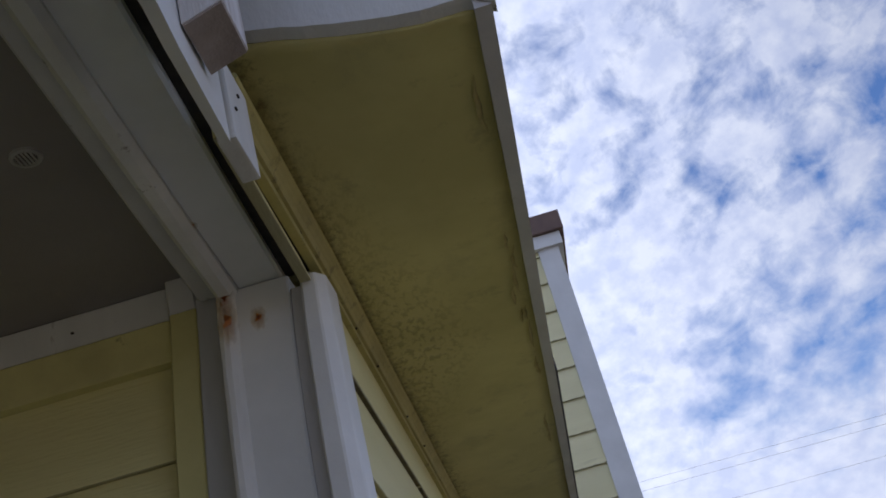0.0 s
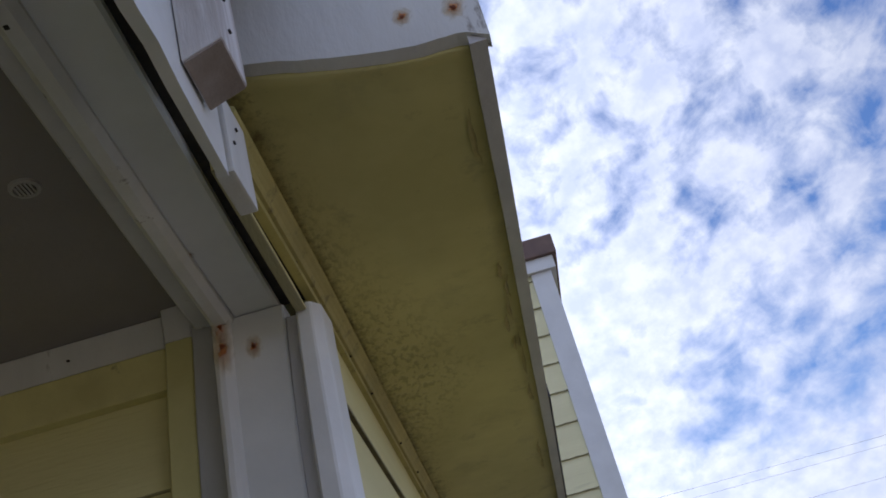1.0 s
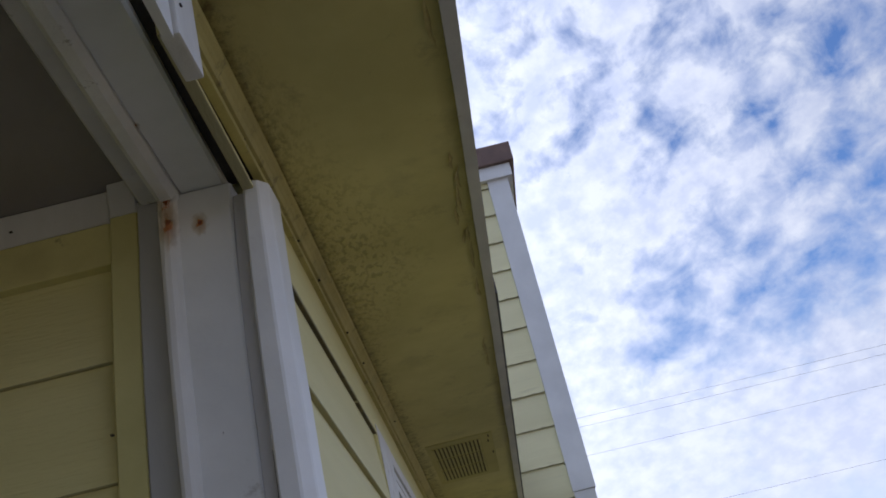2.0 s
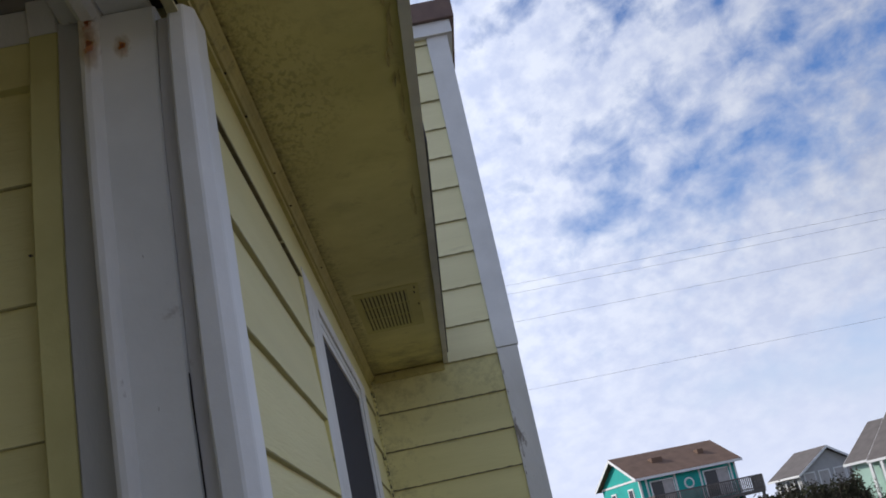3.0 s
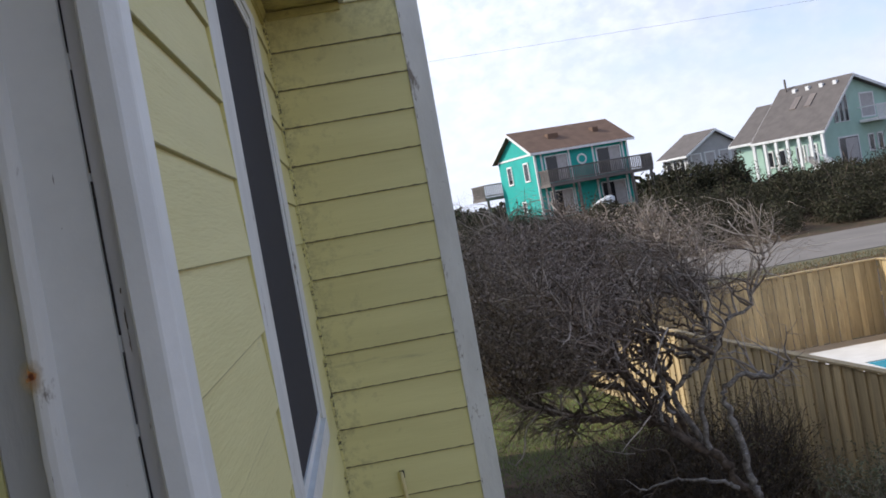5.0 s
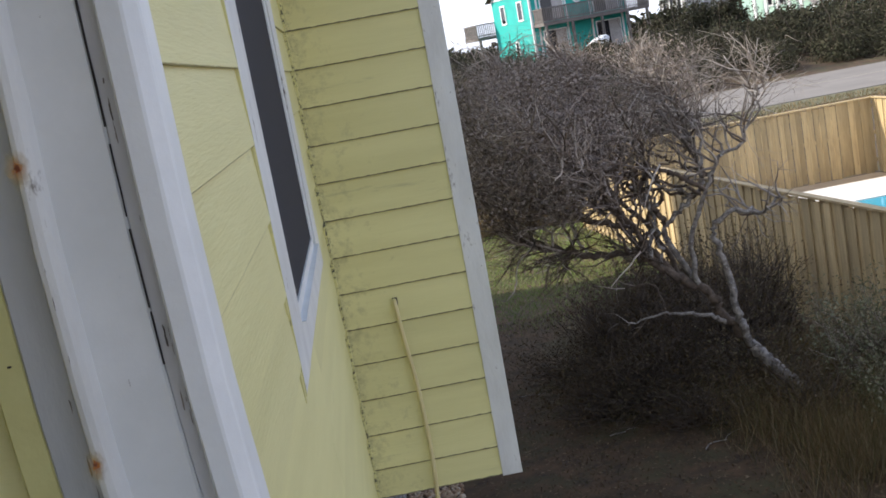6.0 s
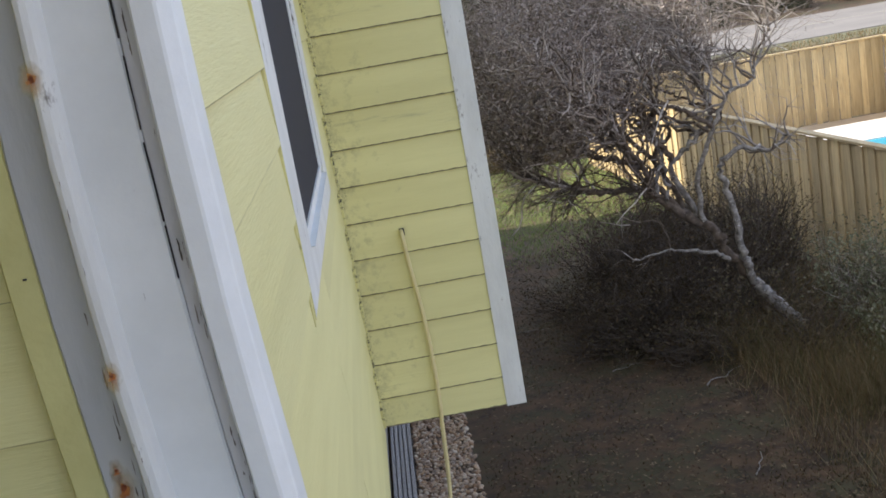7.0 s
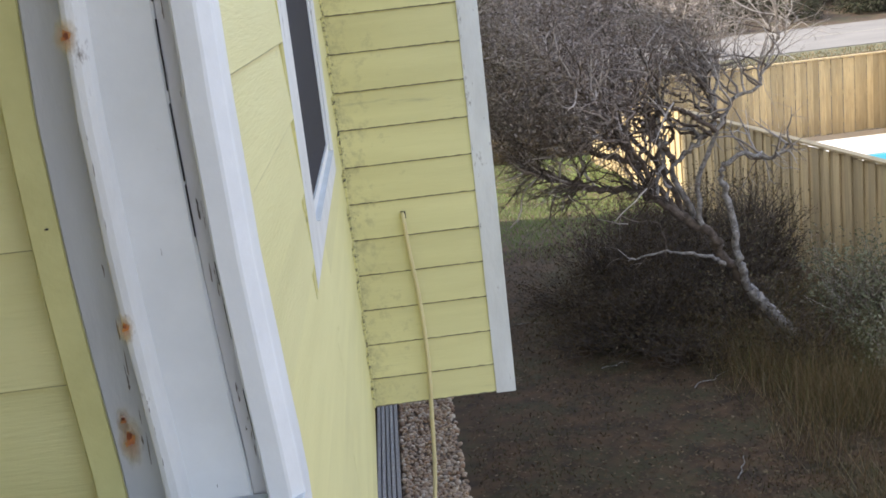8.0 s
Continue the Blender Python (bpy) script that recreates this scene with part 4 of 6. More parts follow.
# ---- nails and rust ----
def rust_spot(parent, place, normal, size, streak=0.0, seed=0):
    """A rusted nail head with an irregular stain, and a streak below it."""
    rnd = random.Random(seed)
    z = Vector(normal).normalized()
    up = Vector((0, 0, 1)) if abs(z.z) < 0.9 else Vector((0, 1, 0))
    u = up.cross(z).normalized()
    v = z.cross(u)
    m = Matrix((u, v, z)).transposed().to_4x4()
    m.translation = Vector(place)
    halo = bmesh.new()
    bmesh.ops.create_grid(halo, x_segments=6, y_segments=6, size=1.0)
    core = bmesh.new()
    mid = core.verts.new((0, 0, 0.0022))
    ring = []
    for i in range(14):
        a = 2 * math.pi * i / 14
        r = size * 0.6 * (0.6 + 0.6 * rnd.random())
        ring.append(core.verts.new((r * math.cos(a), r * math.sin(a) * (1.4 if math.sin(a) < 0 else 1), 0.0012)))
    for i in range(14):
        core.faces.new((mid, ring[i], ring[(i + 1) % 14]))
    core.transform(m)
    part("nail_head", core, RUST, parent, "rusted nail head")
    ob = part("rust_stain", halo, RUST_STAIN, parent, "orange rust stain")
    ob.matrix_basis = m @ Matrix.Translation((0, -streak * 0.5, 0.0008)) @ Matrix.Diagonal((size * 2.8, size * 3.0 + streak * 1.3, 1, 1))


for i, (p, nrm, s, k) in enumerate((
        ((-0.080, JAMB_Y, 5.551), (0, -1, 0), 0.0050, 0.004), ((-0.118, JAMB_Y - 0.014, 5.585), (0, -1, 0), 0.006, 0.01),
        ((-0.119, JAMB_Y - 0.014, 5.555), (0, -1, 0), 0.0065, 0.014),
        ((-0.1585, JAMB_Y - 0.014, 4.593), (0, -1, 0), 0.0062, 0.004), ((-0.153, JAMB_Y - 0.014, 4.236), (0, -1, 0), 0.0048, 0.006),
        ((-0.186, JAMB_Y + 0.030, 4.075), (0, -1, 0), 0.007, 0.015), ((-0.190, JAMB_Y + 0.030, 4.10), (0, -1, 0), 0.004, 0.008),
        ((-0.099, 1.515, 5.602), (0, 0, -1), 0.0035, 0.0),
        ((0.233, 1.328, 5.707), (0, -1, 0), 0.005, 0.0), ((0.291, 1.328, 5.699), (0, -1, 0), 0.006, 0.0))):
    rust_spot(opening if i < 8 else eave, p, nrm, s, k, i)
FLAKE = surface("dark_paint_split", (0.13, 0.11, 0.05), (0.07, 0.06, 0.03), 30, 0.9, 0.5, 80, local=False)
CHIP = surface("bare_wood_under_paint", (0.24, 0.21, 0.185), (0.09, 0.08, 0.07), 30, 0.9, 0.4, 80, local=False)


def chips(parent, count, x, y, z_low, z_high, size, seed):
    """Flaked paint along an upright edge: small ragged bare patches, longer than wide."""
    rnd = random.Random(seed)
    for _ in range(count):
        z = rnd.uniform(z_low, z_high)
        w, h = size * rnd.uniform(0.18, 0.5), size * rnd.uniform(1.2, 6.5)
        bm = bmesh.new()
        ring = []
        n = 10
        for i in range(n):
            a = 2 * math.pi * i / n
            f = rnd.uniform(0.35, 1.0)
            px = x(z) + w * f * math.cos(a)
            ring.append(bm.verts.new((px, y - 0.0009, z + h * f * math.sin(a))))
        bm.faces.new(ring)
        bmesh.ops.recalc_face_normals(bm, faces=bm.faces)
        part("paint_chip", bm, CHIP, parent)


def lean_x(x):
    return lambda z: x + bow(x, z)


chips(opening, 16, lean_x(-0.037), JAMB_Y + 0.001, 4.02, 5.3, 0.0028, 1)
chips(opening, 12, lean_x(-0.046), JAMB_Y + 0.001, 4.02, 4.7, 0.0034, 2)
chips(opening, 9, lean_x(-0.1565), JAMB_Y - 0.014, 4.02, 4.5, 0.0016, 3)
chips(opening, 6, lean_x(-0.183), JAMB_Y + 0.030, 4.02, 4.35, 0.0045, 4)
chips(opening, 6, lean_x(-0.10), JAMB_Y, 4.0, 5.3, 0.0015, 5)
chips(opening, 3, lean_x(-0.1735), JAMB_Y - 0.014, 4.15, 4.185, 0.0042, 8)
chips(opening, 2, lean_x(-0.1745), JAMB_Y - 0.014, 4.07, 4.10, 0.0045, 9)
chips(opening, 10, lean_x(-0.041), JAMB_Y + 0.001, 4.02, 4.6, 0.0022, 10)
chips(chase, 14, lambda z: 0.537, CHASE_Y - 0.016, 3.3, 5.6, 0.004, 6)
chips(chase, 5, lambda z: 0.60, CHASE_Y - 0.016, 2.9, 5.6, 0.003, 7)
rnd = random.Random(21)
SLIVER = surface("curled_soffit_paint", (0.50, 0.44, 0.17), (0.36, 0.31, 0.12), 40, 0.7, 0.4, 120, local=False)


def peel(y, length, x):
    """A split in the soffit paint: a dark wavering slit with a curled sliver along it."""
    slit, curl = bmesh.new(), bmesh.new()
    a, b = [], []
    for i in range(9):
        f = i / 8
        w = math.sin(math.pi * f)
        px = x + 0.005 * noise.noise((y * 13 + f * 3, x * 50, 2))
        py, z = y + length * (f - 0.5), SOFFIT_Z + sag(px, y + length * (f - 0.5)) - 0.0008
        a.append([slit.verts.new((px - 0.0012 * w, py, z)), slit.verts.new((px + 0.0012 * w + 0.0002, py, z))])
        b.append([curl.verts.new((px + 0.001, py, z)), curl.verts.new((px - 0.002 * w, py, z - 0.004 * w)), curl.verts.new((px - 0.006 * w, py, z - 0.005 * w))])
    for p, q in zip(a, a[1:]):
        slit.faces.new((p[0], p[1], q[1], q[0]))
    for p, q in zip(b, b[1:]):
        curl.faces.new((p[0], p[1], q[1], q[0])), curl.faces.new((p[1], p[2], q[2], q[1]))
    part("paint_split", slit, FLAKE, eave)
    part("paint_flake", curl, SLIVER, eave)


for y, count in ((1.6, 1), (1.95, 3), (2.15, 4), (2.45, 2), (2.9, 2)):
    for _ in range(count):
        peel(y + rnd.uniform(-0.12, 0.12), rnd.uniform(0.06, 0.16), 0.283 + rnd.uniform(-0.014, 0.004))
nail_mesh = mesh_of("nail", box(bmesh.new(), -0.0022, 0.0022, -0.0025, 0.0025, -0.0012, 0.0012, 0.0008), DARK)


def nail(parent, x, y, z):
    ob = new("nail", nail_mesh)
    ob.parent = parent
    ob.matrix_basis = pose(x, y, z)


for i in range(4):
    nail(lumber, 0.0763, 1.13, 5.575 + i * 0.04)
nail(lumber, 0.055, 1.0965, 5.60)
nail(strip, 0.037, 1.25, 5.545), nail(strip, 0.037, 1.27, 5.575)
for y in (1.62, 2.12, 2.6, 3.1, 1.95, 2.4):
    nail(eave, 0.0118, y, 5.611)
for z in (4.36, 4.98, 5.3):
    nail(opening, -0.24, 1.7345, z)
nail(wall_porch, -0.36, 1.7515, 5.636)
nail(opening, -0.098, 1.062, 5.5878)

# ---- lines of cable ----
def curve_line(name, pts, radius, material, label, category):
    cu = bpy.data.curves.new(name, "CURVE")
    cu.dimensions, cu.bevel_depth, cu.bevel_resolution, cu.use_fill_caps = "3D", radius, 3, True
    sp = cu.splines.new("NURBS")
    sp.points.add(len(pts) - 1)
    for q, p in zip(sp.points, pts):
        q.co = (*p, 1)
    sp.use_endpoint_u, sp.order_u = True, 4
    ob = new(name, cu)
    cu.materials.append(material)
    bpy.context.view_layer.update()
    me = bpy.data.meshes.new_from_object(ob.evaluated_get(bpy.context.evaluated_depsgraph_get()))
    bpy.data.objects.remove(ob)
    ob = new(name, me)
    return tagged(ob, label, category)


curve_line("hose", [(0.205, CHASE_Y + 0.02, 3.655), (0.205, CHASE_Y - 0.035, 3.665), (0.208, CHASE_Y - 0.045, 3.62), (0.212, CHASE_Y - 0.03, 3.50), (0.235, CHASE_Y - 0.032, 3.30),
                    (0.240, CHASE_Y - 0.03, 3.10), (0.240, CHASE_Y - 0.035, 2.9), (0.225, CHASE_Y - 0.05, 2.70), (0.215, CHASE_Y - 0.06, 2.45), (0.16, CHASE_Y - 0.1, 2.1),
                    (0.12, CHASE_Y - 0.1, 1.2), (0.1, CHASE_Y, 0.05), (0.12, 5.4, 0.03)], 0.0095, HOSE, "pale yellow hose hanging from the chimney chase", "hose")
part("hole", box(bmesh.new(), 0.197, 0.219, CHASE_Y - 0.0155, CHASE_Y - 0.0125, 3.636, 3.668, 0.003), DARK, chase)

# ---- lower skirt wall and gravel strip ----
skirt = thing("wall_skirt", "weathered grey board skirt below the house", "wall", "structure")
block("backing", (-0.50, -0.41, -6, 21.5, 0, 2.75), OLD_WOOD, skirt, 0)
for i in range(12):
    z = 0.02 + i * 0.228
    bm = bmesh.new()
    ends = [[bm.verts.new((x, y, zz)) for x, zz in ((-0.409, z), (-0.372, z), (-0.368, z + 0.012), (-0.396, z + 0.236), (-0.409, z + 0.236))] for y in (-5.9, 21.4)]
    for k in range(5):
        bm.faces.new((ends[0][k], ends[1][k], ends[1][(k + 1) % 5], ends[0][(k + 1) % 5]))
    bm.faces.new(ends[0]), bm.faces.new(ends[1][::-1])
    bmesh.ops.recalc_face_normals(bm, faces=bm.faces)
    part("board", bm, SKIRT, skirt)
for i in range(5):
    for j, (y0, y1) in enumerate(((4.0, 8.3), (8.31, 13.0), (13.01, 16.0))):
        x = -0.335 + i * 0.046 + random.uniform(-0.002, 0.002)
        block("timber", (x, x + 0.034, y0, y1, 0.0, 0.085 + random.uniform(-0.008, 0.008)), SKIRT, skirt, 0.004, "weathered edging timber")

# ---- ground ----
def rise(x, y):
    """Height of the land: flat by the house and the road, a low dune beyond."""
    d = min(max((y - 58) / 26, 0), 1)
    h = 2.9 * d * d * (3 - 2 * d)
    if 0.8 < x or y > 7:
        h += 0.03 * noise.noise((x * 0.5, y * 0.5, 0)) * min(1, max(0, (x - 0.6) / 2)) * (1 if y < 40 else 0)
    return h + (0.5 * noise.noise((x * 0.05, y * 0.05, 7)) * d)


def line_steps(stops):
    out = []
    for (a, sa), (b, _) in zip(stops, stops[1:]):
        k = max(1, int((b - a) / sa))
        out += [a + (b - a) * i / k for i in range(k)]
    return out + [stops[-1][0]]


xs = line_steps([(-1500, 300), (-200, 40), (-40, 8), (-8, 1.0), (14, 3), (60, 15), (200, 100), (1500, 1)])
ys = line_steps([(-800, 200), (-40, 8), (-8, 1.0), (30, 2.5), (100, 20), (300, 200), (2500, 1)])
verts = [(x, y, rise(x, y)) for y in ys for x in xs]
nx = len(xs)
faces = [(j * nx + i, j * nx + i + 1, (j + 1) * nx + i + 1, (j + 1) * nx + i) for j in range(len(ys) - 1) for i in range(nx - 1)]
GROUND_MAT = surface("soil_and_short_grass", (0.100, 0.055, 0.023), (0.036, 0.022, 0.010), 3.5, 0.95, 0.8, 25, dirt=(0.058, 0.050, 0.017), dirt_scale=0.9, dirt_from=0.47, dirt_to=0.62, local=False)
gn, gl = GROUND_MAT.node_tree.nodes, GROUND_MAT.node_tree.links
gb = gn["Principled BSDF"]
soil = gb.inputs["Base Color"].links[0].from_socket
geo = gn.new("ShaderNodeNewGeometry")
sx = gn.new("ShaderNodeSeparateXYZ")
gl.new(geo.outputs["Position"], sx.inputs[0])
wave = node(gn, "ShaderNodeTexNoise", Scale=0.9, Detail=4.0)
gl.new(geo.outputs["Position"], wave.inputs["Vector"])
bend = gn.new("ShaderNodeMath")
bend.operation, bend.inputs[1].default_value = "MULTIPLY_ADD", 2.0
gl.new(wave.outputs["Fac"], bend.inputs[0])
gl.new(sx.outputs["Y"], bend.inputs[2])
# Unseen pale sand before the house, added to bounce warm light into the porch.
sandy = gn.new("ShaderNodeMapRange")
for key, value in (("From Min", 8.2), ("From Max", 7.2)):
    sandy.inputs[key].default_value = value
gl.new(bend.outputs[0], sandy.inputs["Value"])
bounce_mix = gn.new("ShaderNodeMix")
bounce_mix.data_type = "RGBA"
gl.new(sandy.outputs[0], bounce_mix.inputs["Factor"])
gl.new(soil, bounce_mix.inputs["A"])
bounce_mix.inputs["B"].default_value = (0.27, 0.20, 0.125, 1)
gl.new(bounce_mix.outputs["Result"], gb.inputs["Base Color"])
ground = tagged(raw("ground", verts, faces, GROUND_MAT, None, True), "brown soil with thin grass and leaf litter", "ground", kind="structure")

road = tagged(new("road", mesh_of("road", box(bmesh.new(), -200, 250, 46.9, 60.0, -0.05, 0.04), ASPHALT)), "pale asphalt road", "road", kind="structure")
pale = surface("road_line_paint", (0.36, 0.32, 0.24), None, 3, 0.7, local=False)
part("centre_line", box(bmesh.new(), -200, 250, 53.4, 53.52, 0.041, 0.045), pale, road)
tagged(new("verge", mesh_of("verge", box(bmesh.new(), -60, 80, 44.0, 46.9, -0.05, 0.012), surface("verge_grass", (0.13, 0.12, 0.06), (0.09, 0.085, 0.04), 1.5, 0.95, 0.8, 20, local=False))), "dry mown grass verge beside the road", "ground", kind="structure")

# lawn beside the house
def blades(name, count, area, height, width, material, lean=0.5, thin=None, seed=1, parent=None):
    r = np.random.default_rng(seed)
    x0, x1, y0, y1 = area
    x, y = r.uniform(x0, x1, count), r.uniform(y0, y1, count)
    if thin:
        keep = np.array([thin(a, b) > c for a, b, c in zip(x, y, r.random(count))])
        x, y = x[keep], y[keep]
    k = len(x)
    h = r.uniform(0.3, 1.0, k) * height
    a = r.uniform(0, 2 * np.pi, k)
    w = r.uniform(0.6, 1.2, k) * width
    l = r.uniform(0.1, 1.0, k) * lean * h
    b = r.uniform(0, 2 * np.pi, k)
    z = np.array([rise(p, q) for p, q in zip(x, y)])
    base = np.stack([x, y, z - 0.01], 1)
    side = np.stack([np.cos(a), np.sin(a), 0 * a], 1) * w[:, None] / 2
    tip = base + np.stack([np.cos(b) * l, np.sin(b) * l, h], 1)
    c = np.stack([base - side, base + side, tip + side * 0.25, tip - side * 0.25], 1)
    return quads(name, c, material, parent)


def patchy(scale, low, high, seed):
    return lambda x, y: min(1, max(0, (noise.noise((x * scale, y * scale, seed)) * 0.5 + 0.5 - low) / (high - low)))


tagged(blades("lawn", 60000, (0.7, 5.2, 17.5, 29.0), 0.07, 0.012, GRASS, 0.8, lambda x, y: min(1, max(0.0, (y - 17.3) / 3)), 3), "sunlit green lawn beside the house", "grass", kind="stuff")
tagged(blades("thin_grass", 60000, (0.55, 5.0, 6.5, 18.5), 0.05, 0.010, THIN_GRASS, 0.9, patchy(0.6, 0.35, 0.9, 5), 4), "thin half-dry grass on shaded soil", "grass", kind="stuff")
tagged(blades("tall_dry_grass", 105000, (2.9, 6.3, 7.0, 14.2), 0.58, 0.0042, DRY_GRASS, 0.95,
              lambda x, y: (patchy(0.9, 0.25, 0.65, 8)(x, y)) * min(1, max(0, (x - 3.3 - 0.25 * (12 - y) * 0.2) / 1.4)), 5), "tall tan dry grass by the fence", "grass", kind="stuff")
tagged(blades("green_grass_clump", 22000, (5.0, 6.6, 8.0, 11.6), 0.62, 0.005, GREEN_BLADE, 0.9, patchy(1.1, 0.35, 0.6, 3), 14), "green blades of tall grass by the fence", "grass", kind="stuff")
tagged(blades("verge_grass", 20000, (2, 40, 40.0, 46.1), 0.14, 0.03, DRY_GRASS, 0.8, None, 6), "rough grass beside the road", "grass", kind="stuff")
tagged(blades("dry_grass_edge", 16000, (1.2, 5.2, 27.2, 30.5), 0.55, 0.012, DRY_GRASS, 0.8, patchy(0.5, 0.2, 0.6, 9), 12), "tan dry grass at the far edge of the lawn", "grass", kind="stuff")
r = np.random.default_rng(11)
k = 30000
c = np.stack([r.uniform(0.6, 5.2, k), r.uniform(6.5, 18.5, k), r.uniform(0.01, 0.035, k)], 1)
u = r.normal(size=(k, 3)) * [1, 1, 0.3]
u /= np.linalg.norm(u, axis=1)[:, None]
v = np.cross(u, [0, 0, 1.0]) + r.normal(size=(k, 3)) * 0.1
s = r.uniform(0.010, 0.030, k)[:, None]
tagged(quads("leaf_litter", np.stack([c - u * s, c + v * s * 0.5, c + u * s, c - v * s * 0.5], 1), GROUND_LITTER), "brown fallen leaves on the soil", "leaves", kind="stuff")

for i, (x, y, a, n) in enumerate(((1.72, 14.36, -8, 0.36), (3.4, 11.6, 35, 0.6), (3.0, 9.4, 70, 0.5), (2.5, 12.4, 20, 0.4))):
    rnd = random.Random(70 + i)
    pts = [(Vector((n * (k / 6 - 0.5), rnd.gauss(0, 0.015), 0.03 + rnd.uniform(0, 0.02))), 0.008 - 0.0008 * k) for k in range(7)]
    stick = tagged(tubes("fallen_stick", [pts], BARK, None, 5), "pale fallen stick lying on the soil", "stick", "fallen sticks")
    stick.matrix_basis = pose(x, y, -0.02, 0, 0, a)

# gravel strip: the nearest pebbles singly, the rest joined
gravel = thing("gravel_strip", "tan and brown river gravel along the house", "gravel", "structure")
bm = box(bmesh.new(), -0.107, 0.50, 4, 16, -0.03, 0.012)
part("bed", bm, surface("gravel_bed_soil", (0.14, 0.10, 0.065), (0.08, 0.055, 0.04), 20, 0.95, 0.8, 60, local=False), gravel)
peb = []
for i in range(5):
    bm = bmesh.new()
    bmesh.ops.create_icosphere(bm, subdivisions=1, radius=1.0)
    for q in bm.verts:
        q.co *= 1 + 0.22 * noise.noise(q.co * 1.3 + Vector((i * 7, 0, 0)))
    peb.append(mesh_of("pebble", bm, PEBBLE, True))
shapes = [(np.array([q.co for q in m.vertices]), [tuple(p.vertices) for p in m.polygons]) for m in peb]
PEB_SINGLE = surface("pebble_stone", (0.40, 0.30, 0.21), (0.25, 0.17, 0.11), 25, 0.7, 0.2, 60, vary=0.35)
solo = [m.copy() for m in peb]
for m in solo:
    m.materials.clear()
    m.materials.append(PEB_SINGLE)
verts, faces = [], []
rnd = random.Random(4)
for i in range(3600):
    y = 8.2 + 5.2 * rnd.random() ** 1.3
    x = -0.09 + 0.60 * rnd.random() ** 1.05
    s = rnd.uniform(0.015, 0.032)
    m = pose(x, y, 0.014 + rnd.uniform(0, 0.016), rnd.uniform(0, 40), rnd.uniform(0, 40), rnd.uniform(0, 360)) @ Matrix.Diagonal((s * 1.2, s, s * 0.65, 1))
    if i < 300:
        ob = new("pebble", solo[i % 5])
        ob.parent = gravel
        ob.matrix_basis = pose(x, 8.6 + (y - 8.2) * 0.5, 0.03, rnd.uniform(0, 40), rnd.uniform(0, 40), rnd.uniform(0, 360)) @ Matrix.Diagonal((s * 1.3, s * 1.1, s * 0.7, 1))
        continue
    co, fs = shapes[i % 5]
    first = len(verts)
    verts += [m @ Vector(q) for q in co]
    faces += [tuple(first + j for j in f) for f in fs]
tagged(raw("pebbles", verts, faces, PEBBLE, gravel, True), kind="stuff")

# ---- pool yard ----
def fence(name, p0, p1, label, seed, inward, width=0.168, shrunk=(0, 0)):
    """Board fence from p0 to p1: posts, rails and uneven boards, the boards on the outer side."""
    a, b = Vector((*p0, 0)), Vector((*p1, 0))
    length = (b - a).length
    root = thing(name, label, "fence", group="fences round the pool yard", at=Matrix.Translation(a) @ Matrix.Rotation(math.atan2(b.y - a.y, b.x - a.x), 4, "Z"))
    rnd = random.Random(seed)
    bm_board = mesh_of("board", box(bmesh.new(), -width / 2, width / 2, -0.0095, 0.0095, 0.03, 1.83, 0.003), PINE)
    thin_board = mesh_of("board", box(bmesh.new(), -0.066, 0.066, -0.0095, 0.0095, 0.03, 1.83, 0.003), PINE)
    for i in range(int(length / 0.146)):
        o = new("board", thin_board if shrunk[0] < i * 0.146 < shrunk[1] else bm_board)
        o.parent = root
        o.matrix_basis = pose(0.07 + i * 0.146, rnd.uniform(-0.0015, 0.0015) + (i % 2) * 0.0225, rnd.uniform(-0.03, 0.02), rnd.uniform(-0.06, 0.06), rnd.uniform(-0.15, 0.15), rnd.uniform(-0.5, 0.5))
    for z in (0.28, 0.95, 1.60):
        block("rail", (0, length, 0.035 if inward > 0 else -0.052, 0.075 if inward > 0 else -0.012, z, z + 0.088), PINE, root, 0.004)
    block("cap_board", (0, length, -0.06, 0.06, 1.835, 1.87), PINE, root, 0.004, "flat cap board along the top")
    for i in range(int(length / 2.4) + 1):
        x = min(i * 2.4, length - 0.05)
        y = 0.12 if inward > 0 else -0.098
        block("post", (x - 0.044, x + 0.044, y - 0.044, y + 0.044, 0, 1.80), PINE, root, 0.005)
    return root


CORNER = (4.95, 26.0)
fence("fence", (6.85, 7.0), CORNER, "tan treated-pine board fence beside the shrubs", 1, -1)
fence("fence", CORNER, (12.3, 26.0), "tan board fence behind the pool deck", 2, 1, 0.150, (3.6, 6.3))
fence("fence", (12.3, 26.0), (12.9, 9.0), "tan board fence on the far side of the pool", 3, 1)
bm = bmesh.new()
q = [bm.verts.new(p) for p in ((7.4, 9, 0.03), (12.6, 9, 0.03), (12.25, 25.0, 0.03), (6.0, 25.0, 0.03))]
bm.faces.new(q)
deck = bmesh.ops.extrude_face_region(bm, geom=list(bm.faces))
bmesh.ops.translate(bm, verts=[v for v in deck["geom"] if isinstance(v, bmesh.types.BMVert)], vec=(0, 0, 0.03))
bmesh.ops.recalc_face_normals(bm, faces=bm.faces)
tagged(new("pavement", mesh_of("pavement", bm, CONCRETE)), "bright pale concrete pool deck", "pavement", kind="structure")
bm = bmesh.new()
q = [bm.verts.new(p) for p in ((5.0, 25.05, 0.02), (12.25, 25.05, 0.02), (12.25, 25.95, 0.02), (5.0, 25.95, 0.02))]
bm.faces.new(q)
tagged(new("sand_border", mesh_of("sand_border", bm, SAND)), "sandy soil between the deck and the fence", "ground", kind="structure")
pool = thing("swimming_pool", "blue swimming pool with pale coping", "pool", at=pose(11.3, 19.0, 0.062))
